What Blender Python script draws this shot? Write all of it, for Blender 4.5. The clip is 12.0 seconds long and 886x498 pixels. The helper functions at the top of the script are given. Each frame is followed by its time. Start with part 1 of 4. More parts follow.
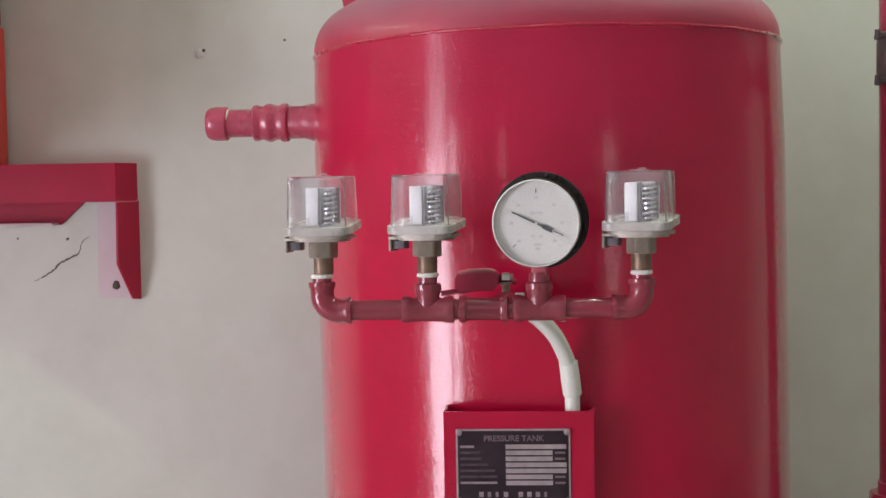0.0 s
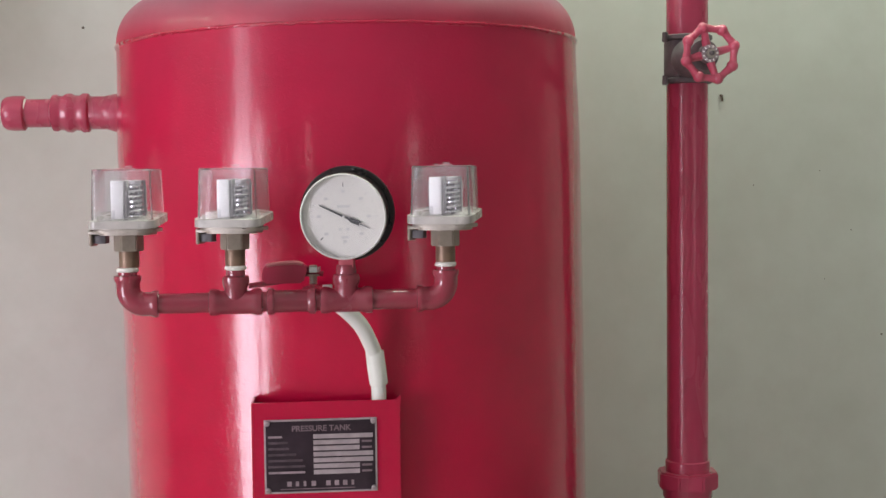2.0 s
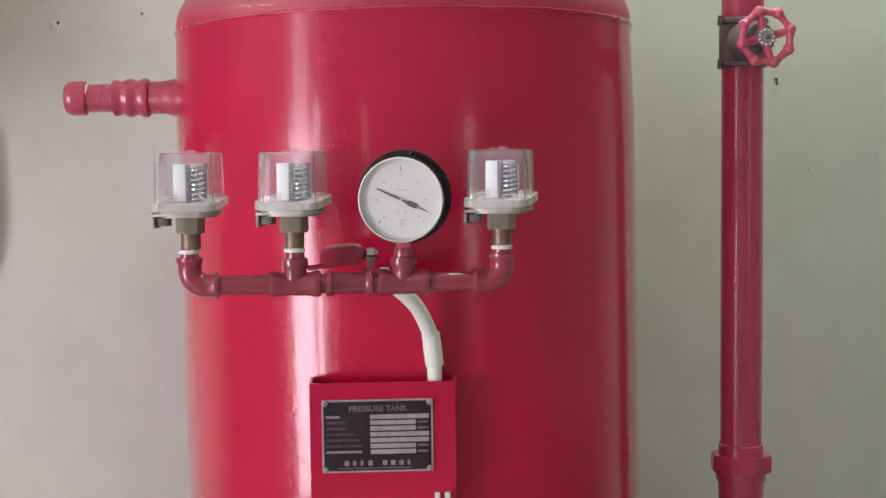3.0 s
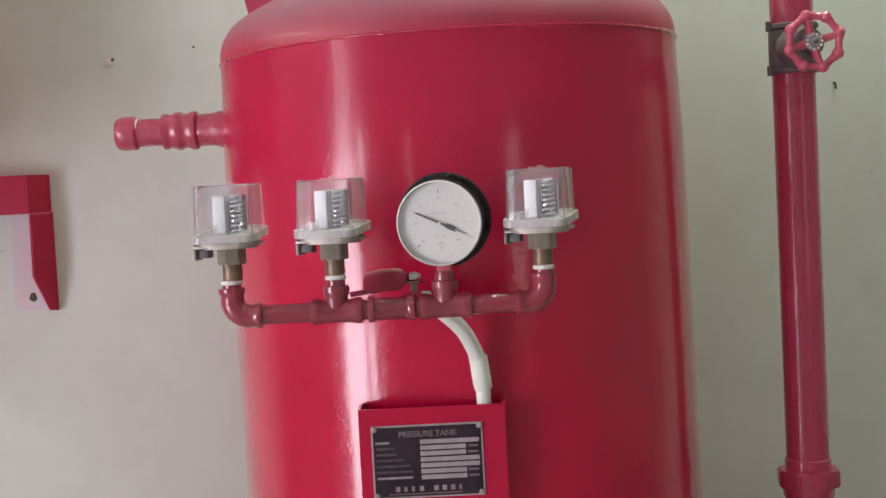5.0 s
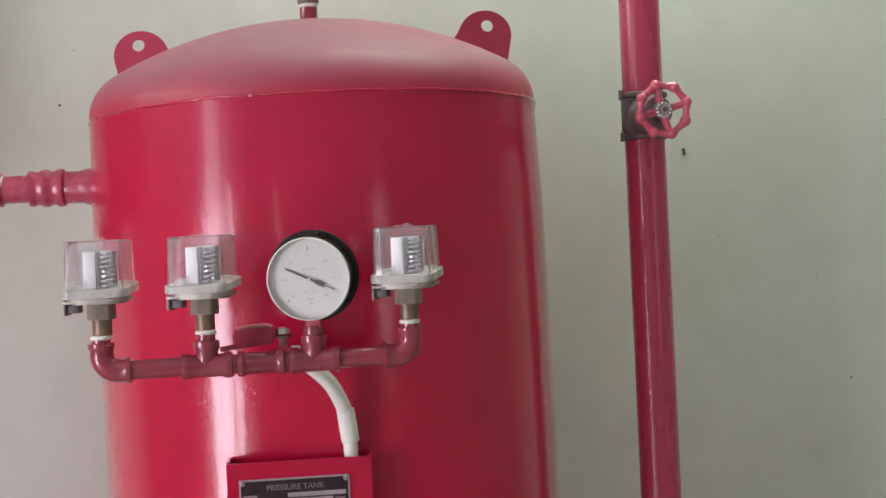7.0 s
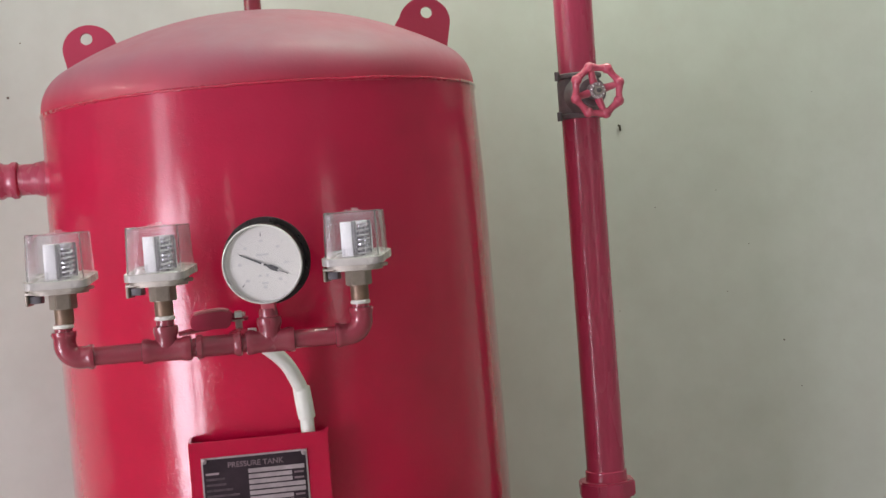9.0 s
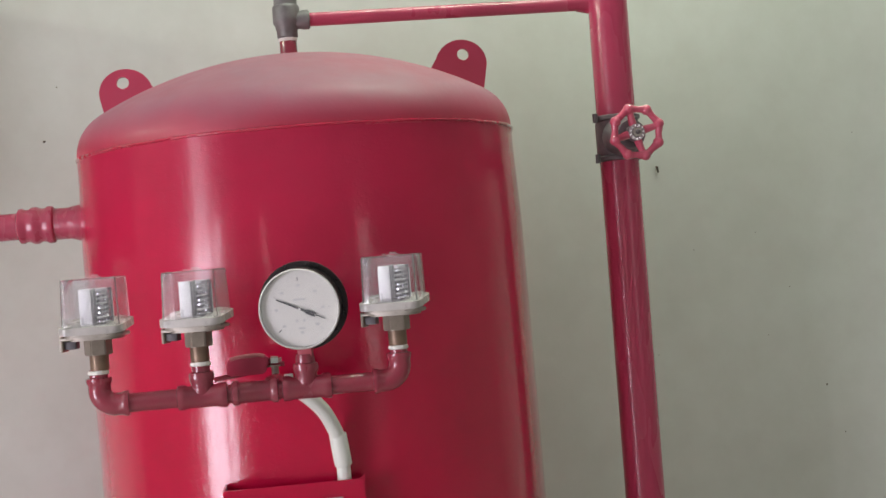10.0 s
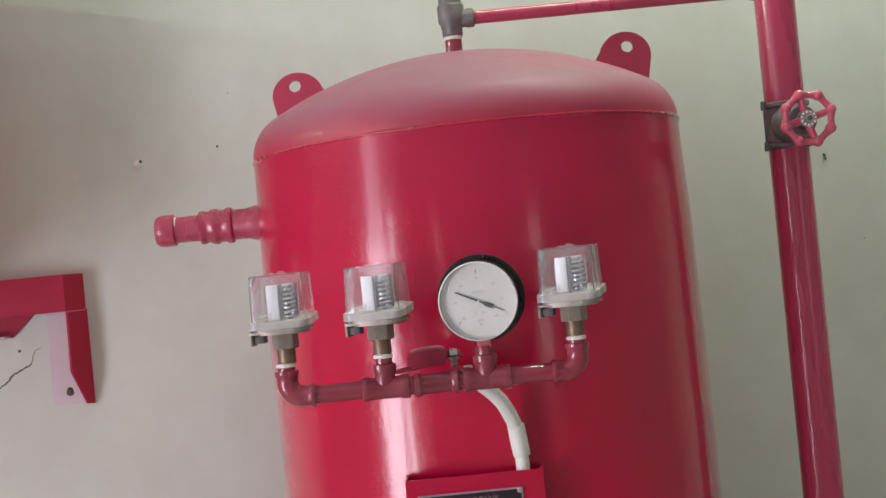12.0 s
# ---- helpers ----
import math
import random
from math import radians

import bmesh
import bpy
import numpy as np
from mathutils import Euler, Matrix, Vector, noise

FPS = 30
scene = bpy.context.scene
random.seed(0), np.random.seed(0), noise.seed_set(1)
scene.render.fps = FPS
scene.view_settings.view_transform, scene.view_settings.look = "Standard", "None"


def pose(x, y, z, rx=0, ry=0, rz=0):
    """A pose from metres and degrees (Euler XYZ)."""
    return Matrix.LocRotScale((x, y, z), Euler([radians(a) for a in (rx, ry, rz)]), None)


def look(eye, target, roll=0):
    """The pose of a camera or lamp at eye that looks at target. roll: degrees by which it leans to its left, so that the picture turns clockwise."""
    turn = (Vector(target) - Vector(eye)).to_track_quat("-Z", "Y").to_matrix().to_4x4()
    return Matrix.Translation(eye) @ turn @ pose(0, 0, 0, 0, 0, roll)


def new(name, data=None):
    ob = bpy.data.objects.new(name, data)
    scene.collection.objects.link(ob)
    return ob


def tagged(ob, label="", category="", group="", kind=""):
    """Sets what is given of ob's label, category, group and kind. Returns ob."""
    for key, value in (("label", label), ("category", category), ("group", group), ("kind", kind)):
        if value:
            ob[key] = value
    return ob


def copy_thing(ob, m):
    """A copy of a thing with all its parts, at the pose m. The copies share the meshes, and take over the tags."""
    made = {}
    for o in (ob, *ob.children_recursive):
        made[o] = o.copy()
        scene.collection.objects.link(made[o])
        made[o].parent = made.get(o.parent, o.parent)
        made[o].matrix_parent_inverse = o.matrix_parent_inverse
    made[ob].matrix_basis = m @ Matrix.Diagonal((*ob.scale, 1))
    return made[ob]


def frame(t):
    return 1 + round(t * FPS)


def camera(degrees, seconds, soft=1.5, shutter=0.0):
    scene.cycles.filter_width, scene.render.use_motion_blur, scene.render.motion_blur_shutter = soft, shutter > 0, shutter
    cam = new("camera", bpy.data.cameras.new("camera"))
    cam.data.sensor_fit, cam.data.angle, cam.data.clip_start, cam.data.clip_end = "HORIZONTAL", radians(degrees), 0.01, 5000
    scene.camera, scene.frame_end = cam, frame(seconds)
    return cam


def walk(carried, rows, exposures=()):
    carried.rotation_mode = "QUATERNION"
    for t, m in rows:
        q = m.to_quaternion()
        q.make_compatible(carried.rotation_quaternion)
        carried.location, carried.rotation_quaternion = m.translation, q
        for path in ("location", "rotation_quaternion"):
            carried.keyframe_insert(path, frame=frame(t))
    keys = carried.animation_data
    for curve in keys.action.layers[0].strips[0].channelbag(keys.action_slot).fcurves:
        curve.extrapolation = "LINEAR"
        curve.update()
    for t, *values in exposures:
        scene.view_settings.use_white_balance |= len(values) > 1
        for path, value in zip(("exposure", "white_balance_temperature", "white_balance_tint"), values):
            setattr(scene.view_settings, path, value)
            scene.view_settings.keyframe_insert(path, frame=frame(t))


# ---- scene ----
cam = camera(38.3, 12.0, soft=1.5)
PATH = [
    (0, (-0.023, -1.873, 1.412), (-0.157, 0.12, 1.32), -1.0),
    (0.5, (-0.022, -1.882, 1.415), (-0.105, 0.114, 1.318), -1.2),
    (1, (-0.016, -1.902, 1.414), (0.004, 0.095, 1.315), -1.4),
    (1.5, (-0.02, -1.919, 1.418), (0.113, 0.074, 1.318), -1.1),
    (2, (-0.031, -1.9, 1.417), (0.147, 0.089, 1.304), -0.7),
    (2.5, (-0.032, -1.896, 1.414), (0.162, 0.091, 1.286), -0.7),
    (3, (-0.042, -1.914, 1.416), (0.061, 0.079, 1.28), -0.7),
    (3.2, (-0.044, -1.91, 1.416), (0.013, 0.085, 1.279), -0.8),
    (4.8, (0.003, -1.906, 1.424), (-0.048, 0.09, 1.316), -2.8),
    (5, (0.009, -1.904, 1.42), (-0.02, 0.093, 1.315), -3.0),
    (5.5, (0.008, -1.888, 1.424), (0.107, 0.109, 1.38), -3.2),
    (6, (0.005, -1.876, 1.415), (0.172, 0.117, 1.397), -3.2),
    (6.5, (0.013, -1.901, 1.419), (0.188, 0.091, 1.4), -3.1),
    (7, (0.0, -1.953, 1.413), (0.192, 0.038, 1.397), -2.7),
    (7.2, (-0.004, -1.968, 1.414), (0.186, 0.023, 1.391), -2.5),
    (8.8, (-0.011, -2.004, 1.412), (0.261, -0.023, 1.34), -4.5),
    (9, (-0.008, -2.025, 1.425), (0.265, -0.045, 1.361), -4.3),
    (9.5, (-0.003, -2.005, 1.431), (0.27, -0.024, 1.42), -4.3),
    (10, (-0.015, -2.0, 1.429), (0.216, -0.013, 1.433), -4.4),
    (10.5, (-0.018, -1.987, 1.417), (0.193, 0.001, 1.43), -4.6),
    (11, (-0.048, -1.992, 1.412), (0.12, 0.001, 1.424), -4.7),
    (11.5, (-0.063, -2.009, 1.42), (0.046, -0.012, 1.432), -4.8),
    (12, (-0.06, -2.016, 1.424), (-0.048, -0.016, 1.446), -5.5),
]
walk(cam, [(t, look(eye, target, roll)) for t, eye, target, roll in PATH],
     exposures=[(0.0, 0.01), (1.5, 0.06), (2.5, 0.15), (3.2, 0.13), (5.0, 0.05), (7.0, 0.04), (8.9, 0.14), (9.7, 0.0), (11.3, 0.06), (12.0, 0.0)])

# ---- world and light ----
WALL_Y = 0.378            # face of the plastered wall behind the tank
ROOM_W, ROOM_E, ROOM_S, ROOM_H = -3.0, 5.2, -7.0, 3.0
DOOR_Y0, DOOR_Y1, DOOR_H = -3.45, -2.00, 2.2

world = bpy.data.worlds.new("world")
scene.world = world
world.use_nodes = True
wn = world.node_tree
sky = wn.nodes.new("ShaderNodeTexSky")
sky.sky_type = "NISHITA"
sky.sun_disc = False
sky.sun_elevation, sky.sun_rotation = radians(48), radians(200)
wn.links.new(sky.outputs["Color"], wn.nodes["Background"].inputs["Color"])
wn.nodes["Background"].inputs["Strength"].default_value = 0.08


def area_lamp(name, m, w, h, watts, colour):
    data = bpy.data.lights.new(name, "AREA")
    data.shape, data.size, data.size_y, data.energy, data.color = "RECTANGLE", w, h, watts, colour
    ob = new(name, data)
    ob.matrix_world = m
    return ob


# daylight through the open doorway: its wide leaf, the fanlight over it and the narrow leaf beside it
DOOR_C = -2.52
area_lamp("door_daylight_low", look((ROOM_W - 0.05, DOOR_C, 0.80), (0.0, DOOR_C, 0.80)), 0.86, 1.56, 66, (0.92, 0.87, 1.0))
area_lamp("door_daylight_side", look((ROOM_W - 0.05, -3.28, 0.95), (0.0, -3.28, 0.95)), 0.24, 1.80, 24, (0.92, 0.87, 1.0))
area_lamp("door_daylight_high", look((ROOM_W - 0.05, DOOR_C, 1.78), (0.0, DOOR_C, 1.78)), 0.62, 0.74, 13, (0.92, 0.87, 1.0))
# daylight in the two unseen slit windows of the far wall; the right one widened as fill
SLITS = ((-2.60, 0.40, 3.0), (3.70, 0.95, 9.0))
for wx, ww, watts in SLITS:
    area_lamp("slit_daylight", look((wx, ROOM_S - 0.06, 1.35), (wx, 0.0, 1.35)), ww, 1.5, watts, (1.0, 0.95, 0.98))
# two batten tubes: one on the ceiling, one high on the wall beside the doorway
BATTENS = (((0.65, -0.12, ROOM_H), (0, 0, -1), 18.5), ((ROOM_W, -0.75, 2.45), (1, 0, 0), 16))
for at, out, watts in BATTENS:
    p = Vector(at) + 0.115 * Vector(out)
    lamp = area_lamp("batten_glow", look(p, p + Vector(out)), 1.15, 0.05, watts, (0.85, 1.0, 0.83))


# ---- materials ----
def material(name):
    m = bpy.data.materials.new(name)
    m.use_nodes = True
    nt = m.node_tree
    return m, nt, nt.nodes["Principled BSDF"]


def add(nt, kind, **inputs):
    n = nt.nodes.new(kind)
    for key, value in inputs.items():
        n.inputs[key.replace("_", " ")].default_value = value
    return n


def ramp(nt, fac, stops):
    n = nt.nodes.new("ShaderNodeValToRGB")
    e = n.color_ramp.elements
    e[0].position, e[0].color = stops[0][0], (*stops[0][1], 1)
    e[1].position, e[1].color = stops[-1][0], (*stops[-1][1], 1)
    for p, c in stops[1:-1]:
        s = e.new(p)
        s.color = (*c, 1)
    nt.links.new(fac, n.inputs["Fac"])
    return n


def noise_tex(nt, coord, scale, detail=4.0, rough=0.55, stretch=None):
    n = add(nt, "ShaderNodeTexNoise", Scale=scale, Detail=detail, Roughness=rough)
    if stretch:
        mp = nt.nodes.new("ShaderNodeMapping")
        mp.inputs["Scale"].default_value = stretch
        nt.links.new(coord, mp.inputs["Vector"])
        coord = mp.outputs["Vector"]
    nt.links.new(coord, n.inputs["Vector"])
    return n


def bump(nt, bsdf, layers, coat_layers=()):
    """layers: (height socket, strength, distance), chained into the surface's normal."""
    last = None
    for h, s, d in layers:
        b = add(nt, "ShaderNodeBump", Strength=s, Distance=d)
        nt.links.new(h, b.inputs["Height"])
        if last:
            nt.links.new(last.outputs["Normal"], b.inputs["Normal"])
        last = b
    nt.links.new(last.outputs["Normal"], bsdf.inputs["Normal"])
    if coat_layers:
        soft_bump = None
        for h, s, d in coat_layers:
            b = add(nt, "ShaderNodeBump", Strength=s, Distance=d)
            nt.links.new(h, b.inputs["Height"])
            if soft_bump:
                nt.links.new(soft_bump.outputs["Normal"], b.inputs["Normal"])
            soft_bump = b
        nt.links.new(soft_bump.outputs["Normal"], bsdf.inputs["Coat Normal"])


def mixed(nt, fac, a, b):
    """Mix two colours by a socket; a and b are sockets or colours."""
    n = nt.nodes.new("ShaderNodeMix")
    n.data_type = "RGBA"
    nt.links.new(fac, n.inputs["Factor"])
    for sock, v in ((n.inputs[6], a), (n.inputs[7], b)):
        if isinstance(v, tuple):
            sock.default_value = (*v, 1)
        else:
            nt.links.new(v, sock)
    return n.outputs[2]


def painted(name, colour, dark, rough, peel=0.25, peel_size=170.0, dust=0.0, dust_colour=(0.40, 0.28, 0.32), coat=0.0, dust_from=None, specks=0.0, ior=1.5, dust_matt=0.0, pits=False, spec=0.5):
    """Brushed or sprayed enamel: two-scale tint, orange peel, brush streaks and a veil of dust."""
    m, nt, b = material(name)
    co = nt.nodes.new("ShaderNodeTexCoord").outputs["Object"]
    big = noise_tex(nt, co, 5.0, 5.0, 0.6)
    streak = noise_tex(nt, co, 14.0, 3.0, 0.6, (1.0, 1.0, 0.22))
    fine = noise_tex(nt, co, peel_size, 3.0, 0.5)
    peel2 = noise_tex(nt, co, peel_size * 0.36, 2.0, 0.5)
    if pits:
        fine = ramp(nt, fine.outputs["Fac"], [(0.53, (1, 1, 1)), (0.66, (0, 0, 0))])
    tint = ramp(nt, big.outputs["Fac"], [(0.3, dark), (0.62, colour)])
    col = tint.outputs["Color"]
    if dust:
        dn = noise_tex(nt, co, 9.0, 6.0, 0.65)
        df = ramp(nt, dn.outputs["Fac"], [(0.30, (dust * 0.76,) * 3), (0.70, (dust,) * 3)])
        fac = df.outputs["Color"]
        if dust_from:
            sep = nt.nodes.new("ShaderNodeSeparateXYZ")
            nt.links.new(co, sep.inputs[0])
            up = nt.nodes.new("ShaderNodeMapRange")
            up.interpolation_type = "SMOOTHSTEP"
            up.inputs["From Min"].default_value, up.inputs["From Max"].default_value = dust_from
            up.inputs["To Min"].default_value = 0.10
            nt.links.new(sep.outputs["Z"], up.inputs["Value"])
            mul = nt.nodes.new("ShaderNodeMath")
            mul.operation = "MULTIPLY"
            nt.links.new(fac, mul.inputs[0])
            nt.links.new(up.outputs["Result"], mul.inputs[1])
            fac = mul.outputs["Value"]
        col = mixed(nt, fac, col, dust_colour)
    if specks:
        sn = noise_tex(nt, co, 420.0, 2.0, 0.5)
        sf = ramp(nt, sn.outputs["Fac"], [(0.66, (0, 0, 0)), (0.74, (specks,) * 3)])
        col = mixed(nt, sf.outputs["Color"], col, dust_colour)
    nt.links.new(col, b.inputs["Base Color"])
    rr = ramp(nt, streak.outputs["Fac"], [(0.3, (rough * 0.8,) * 3), (0.7, (rough * 1.25,) * 3)])
    rough_out = rr.outputs["Color"]
    b.inputs["Coat Weight"].default_value = coat
    if dust_matt:
        # where dust has settled the gloss is dulled
        more = nt.nodes.new("ShaderNodeMath")
        more.operation = "MULTIPLY_ADD"
        nt.links.new(up.outputs["Result"], more.inputs[0])
        more.inputs[1].default_value = dust_matt
        nt.links.new(rough_out, more.inputs[2])
        rough_out = more.outputs["Value"]
        less = nt.nodes.new("ShaderNodeMapRange")
        less.inputs["To Min"].default_value, less.inputs["To Max"].default_value = coat, coat * 0.25
        nt.links.new(up.outputs["Result"], less.inputs["Value"])
        nt.links.new(less.outputs["Result"], b.inputs["Coat Weight"])
    nt.links.new(rough_out, b.inputs["Roughness"])
    b.inputs["IOR"].default_value = ior
    b.inputs["Coat IOR"].default_value = ior
    b.inputs["Coat Roughness"].default_value = 0.09
    b.inputs["Specular IOR Level"].default_value = spec
    grain = fine.outputs[0]
    deep = 0.00016 if pits else 0.00072
    bump(nt, b, [(peel2.outputs["Fac"], peel, 0.00030), (grain, peel, deep)],
         [(peel2.outputs["Fac"], peel, 0.00026), (grain, peel, deep * 0.75)])
    return m


RED = (0.55, 0.0035, 0.047)
RED_DARK = (0.44, 0.003, 0.036)
mat_tank = painted("tank_red_enamel", RED, RED_DARK, 0.15, 0.45, 300.0, 0.15, coat=1.0, dust_from=(1.25, 1.62), specks=0.03, dust_colour=(0.40, 0.15, 0.24), ior=1.46, dust_matt=0.04, pits=True, spec=0.22)
mat_weld = painted("weld_red_enamel", RED, RED_DARK, 0.12, 0.75, 260.0, 0.05, coat=1.0)
mat_head = painted("tank_head_dusty_red", RED, RED_DARK, 0.36, 0.25, 200.0, 0.82, coat=0.1, dust_matt=0.22, dust_from=(1.592, 1.668), dust_colour=(0.32, 0.185, 0.235), specks=0.15)
mat_pipe = painted("pipe_red_enamel", (0.50, 0.014, 0.078), (0.40, 0.010, 0.058), 0.27, 0.60, 170.0, 0.14, coat=0.65, ior=1.42)
mat_fitting = painted("fitting_red_enamel", (0.31, 0.010, 0.036), (0.19, 0.007, 0.022), 0.24, 0.50, 200.0, 0.10, coat=0.7)
mat_nozzle = painted("nozzle_red_enamel", (0.50, 0.014, 0.075), (0.38, 0.010, 0.055), 0.28, 0.65, 190.0, 0.16, coat=0.4)
mat_lug = painted("lug_red_enamel", (0.56, 0.014, 0.080), (0.46, 0.010, 0.060), 0.42, 0.30, 160.0, 0.14)
mat_wheel = painted("handwheel_red_enamel", (0.66, 0.040, 0.110), (0.56, 0.025, 0.080), 0.28, 0.40, 160.0, 0.22, coat=0.7)
mat_bracket = painted("bracket_red_enamel", (0.42, 0.006, 0.045), (0.34, 0.004, 0.034), 0.45, 0.25, 160.0, 0.03, ior=1.30)
mat_overspray = painted("bracket_pink_overspray", (0.70, 0.61, 0.63), (0.64, 0.47, 0.51), 0.55, 0.20, 90.0, 0.10)
mat_cabinet = painted("cabinet_orange_red", (0.70, 0.035, 0.020), (0.62, 0.028, 0.016), 0.35, 0.12, 120.0, 0.03)
mat_pale_vinyl = painted("pale_red_vinyl", (0.66, 0.20, 0.20), (0.58, 0.13, 0.14), 0.5, 0.2, 120.0, 0.3)
mat_lever = painted("lever_red_vinyl", (0.60, 0.035, 0.060), (0.50, 0.025, 0.045), 0.45, 0.15, 120.0, 0.30)


def plain(name, colour, rough, metal=0.0, vary=0.15, scale=60.0, relief=0.12, alpha=1.0, spec=0.5):
    m, nt, b = material(name)
    co = nt.nodes.new("ShaderNodeTexCoord").outputs["Object"]
    n = noise_tex(nt, co, scale, 5.0, 0.6)
    n2 = noise_tex(nt, co, scale * 6, 3.0, 0.5)
    lo, hi = tuple(c * (1 - vary) for c in colour), tuple(min(1.0, c * (1 + vary)) for c in colour)
    nt.links.new(ramp(nt, n.outputs["Fac"], [(0.3, lo), (0.7, hi)]).outputs["Color"], b.inputs["Base Color"])
    rr = ramp(nt, n.outputs["Fac"], [(0.3, (rough * 0.8,) * 3), (0.7, (min(1.0, rough * 1.2),) * 3)])
    nt.links.new(rr.outputs["Color"], b.inputs["Roughness"])
    b.inputs["Metallic"].default_value = metal
    b.inputs["Alpha"].default_value = alpha
    b.inputs["Specular IOR Level"].default_value = spec
    bump(nt, b, [(n2.outputs["Fac"], relief, 0.0008)])
    return m


mat_cover = plain("cloudy_clear_plastic", (0.72, 0.71, 0.72), 0.22, 0.0, 0.06, 30.0, 0.02, 0.17)
def cloudy_cover():
    """Clear plastic gone slightly milky: glass under a thin haze."""
    m, nt, b = material("cloudy_clear_cover")
    co = nt.nodes.new("ShaderNodeTexCoord").outputs["Object"]
    n = noise_tex(nt, co, 35.0, 4.0, 0.6)
    haze = ramp(nt, n.outputs["Fac"], [(0.3, (0.07, 0.07, 0.07)), (0.7, (0.13, 0.13, 0.13))])
    b.inputs["Base Color"].default_value = (0.50, 0.47, 0.48, 1)
    b.inputs["Roughness"].default_value = 0.30
    glass = add(nt, "ShaderNodeBsdfGlass", Roughness=0.05, IOR=1.33)
    glass.inputs["Color"].default_value = (0.97, 0.97, 0.98, 1)
    mix = nt.nodes.new("ShaderNodeMixShader")
    nt.links.new(haze.outputs["Color"], mix.inputs["Fac"])
    nt.links.new(glass.outputs["BSDF"], mix.inputs[1])
    nt.links.new(b.outputs["BSDF"], mix.inputs[2])
    nt.links.new(mix.outputs["Shader"], nt.nodes["Material Output"].inputs["Surface"])
    return m


mat_cover_clear = cloudy_cover()
mat_flange = plain("milky_plastic_rim", (0.44, 0.41, 0.385), 0.28, 0.0, 0.14, 40.0)
mat_zinc = plain("zinc_plate", (0.40, 0.36, 0.31), 0.42, 0.35, 0.2, 70.0)
mat_brass = plain("dull_brass", (0.22, 0.145, 0.10), 0.45, 0.5, 0.2, 60.0)
mat_hex = plain("nickel_hexagon", (0.30, 0.25, 0.205), 0.42, 0.3, 0.2, 60.0)
mat_spring = plain("bright_spring_steel", (0.75, 0.76, 0.77), 0.18, 1.0, 0.1, 60.0)
mat_scale = plain("white_scale_plate", (0.78, 0.77, 0.76), 0.40, 0.0, 0.05, 40.0)
mat_inside = plain("dark_switch_insides", (0.11, 0.10, 0.11), 0.5, 0.0, 0.3, 50.0)
mat_grey_inside = plain("grey_switch_housing", (0.36, 0.34, 0.345), 0.5, 0.0, 0.2, 50.0)
mat_tape = plain("white_thread_tape", (0.82, 0.80, 0.74), 0.6, 0.0, 0.08, 90.0, 0.3)
mat_black = plain("black_lacquered_steel", (0.018, 0.012, 0.014), 0.30, 0.0, 0.3, 60.0)
mat_dial = plain("white_dial", (0.68, 0.66, 0.63), 0.45, 0.0, 0.04, 18.0, 0.02)
mat_ink = plain("black_ink", (0.03, 0.03, 0.035), 0.5, 0.0, 0.1, 60.0, 0.02)
mat_grey_ink = plain("faint_grey_ink", (0.55, 0.54, 0.54), 0.5, 0.0, 0.1, 60.0, 0.02)
mat_bezel = plain("pale_bezel_rim", (0.70, 0.68, 0.66), 0.40, 0.0, 0.1, 50.0)
mat_conduit = plain("white_pvc", (0.80, 0.80, 0.74), 0.38, 0.0, 0.05, 25.0, 0.05)
mat_iron = plain("dark_grey_cast_iron", (0.16, 0.135, 0.14), 0.55, 0.2, 0.35, 45.0, 0.4)
mat_galv = plain("dusty_galvanised_iron", (0.20, 0.185, 0.18), 0.55, 0.4, 0.22, 50.0, 0.35)
mat_plate = plain("black_nameplate", (0.032, 0.018, 0.026), 0.34, 0.2, 0.4, 40.0, 0.05)
mat_silver = plain("etched_aluminium", (0.44, 0.365, 0.38), 0.45, 0.3, 0.16, 70.0, 0.05)
mat_dimsilver = plain("worn_etched_lettering", (0.24, 0.17, 0.19), 0.5, 0.3, 0.3, 70.0, 0.05)
mat_caption = plain("faded_caption_ink", (0.105, 0.072, 0.085), 0.5, 0.2, 0.4, 120.0, 0.05)
mat_title = plain("rubbed_title_lettering", (0.33, 0.25, 0.27), 0.5, 0.3, 0.3, 70.0, 0.05)
mat_nail_and_hole = plain("rusty_nail_and_hole_shade", (0.09, 0.07, 0.05), 0.6, 0.5, 0.3, 80.0)
mat_crack = plain("crack_shade_and_speck", (0.16, 0.14, 0.10), 0.9, 0.0, 0.4, 60.0, 0.4)
mat_fill = plain("bare_plaster_dab", (0.72, 0.70, 0.66), 0.85, 0.0, 0.1, 60.0, 0.4)
mat_concrete = plain("pale_concrete_floor", (0.50, 0.48, 0.44), 0.75, 0.0, 0.2, 3.0, 0.3)
mat_ceiling = plain("white_ceiling_paint", (0.72, 0.72, 0.70), 0.85, 0.0, 0.05, 3.0, 0.2)
mat_batten = plain("white_batten_enamel", (0.75, 0.75, 0.73), 0.4, 0.0, 0.04, 20.0, 0.02)


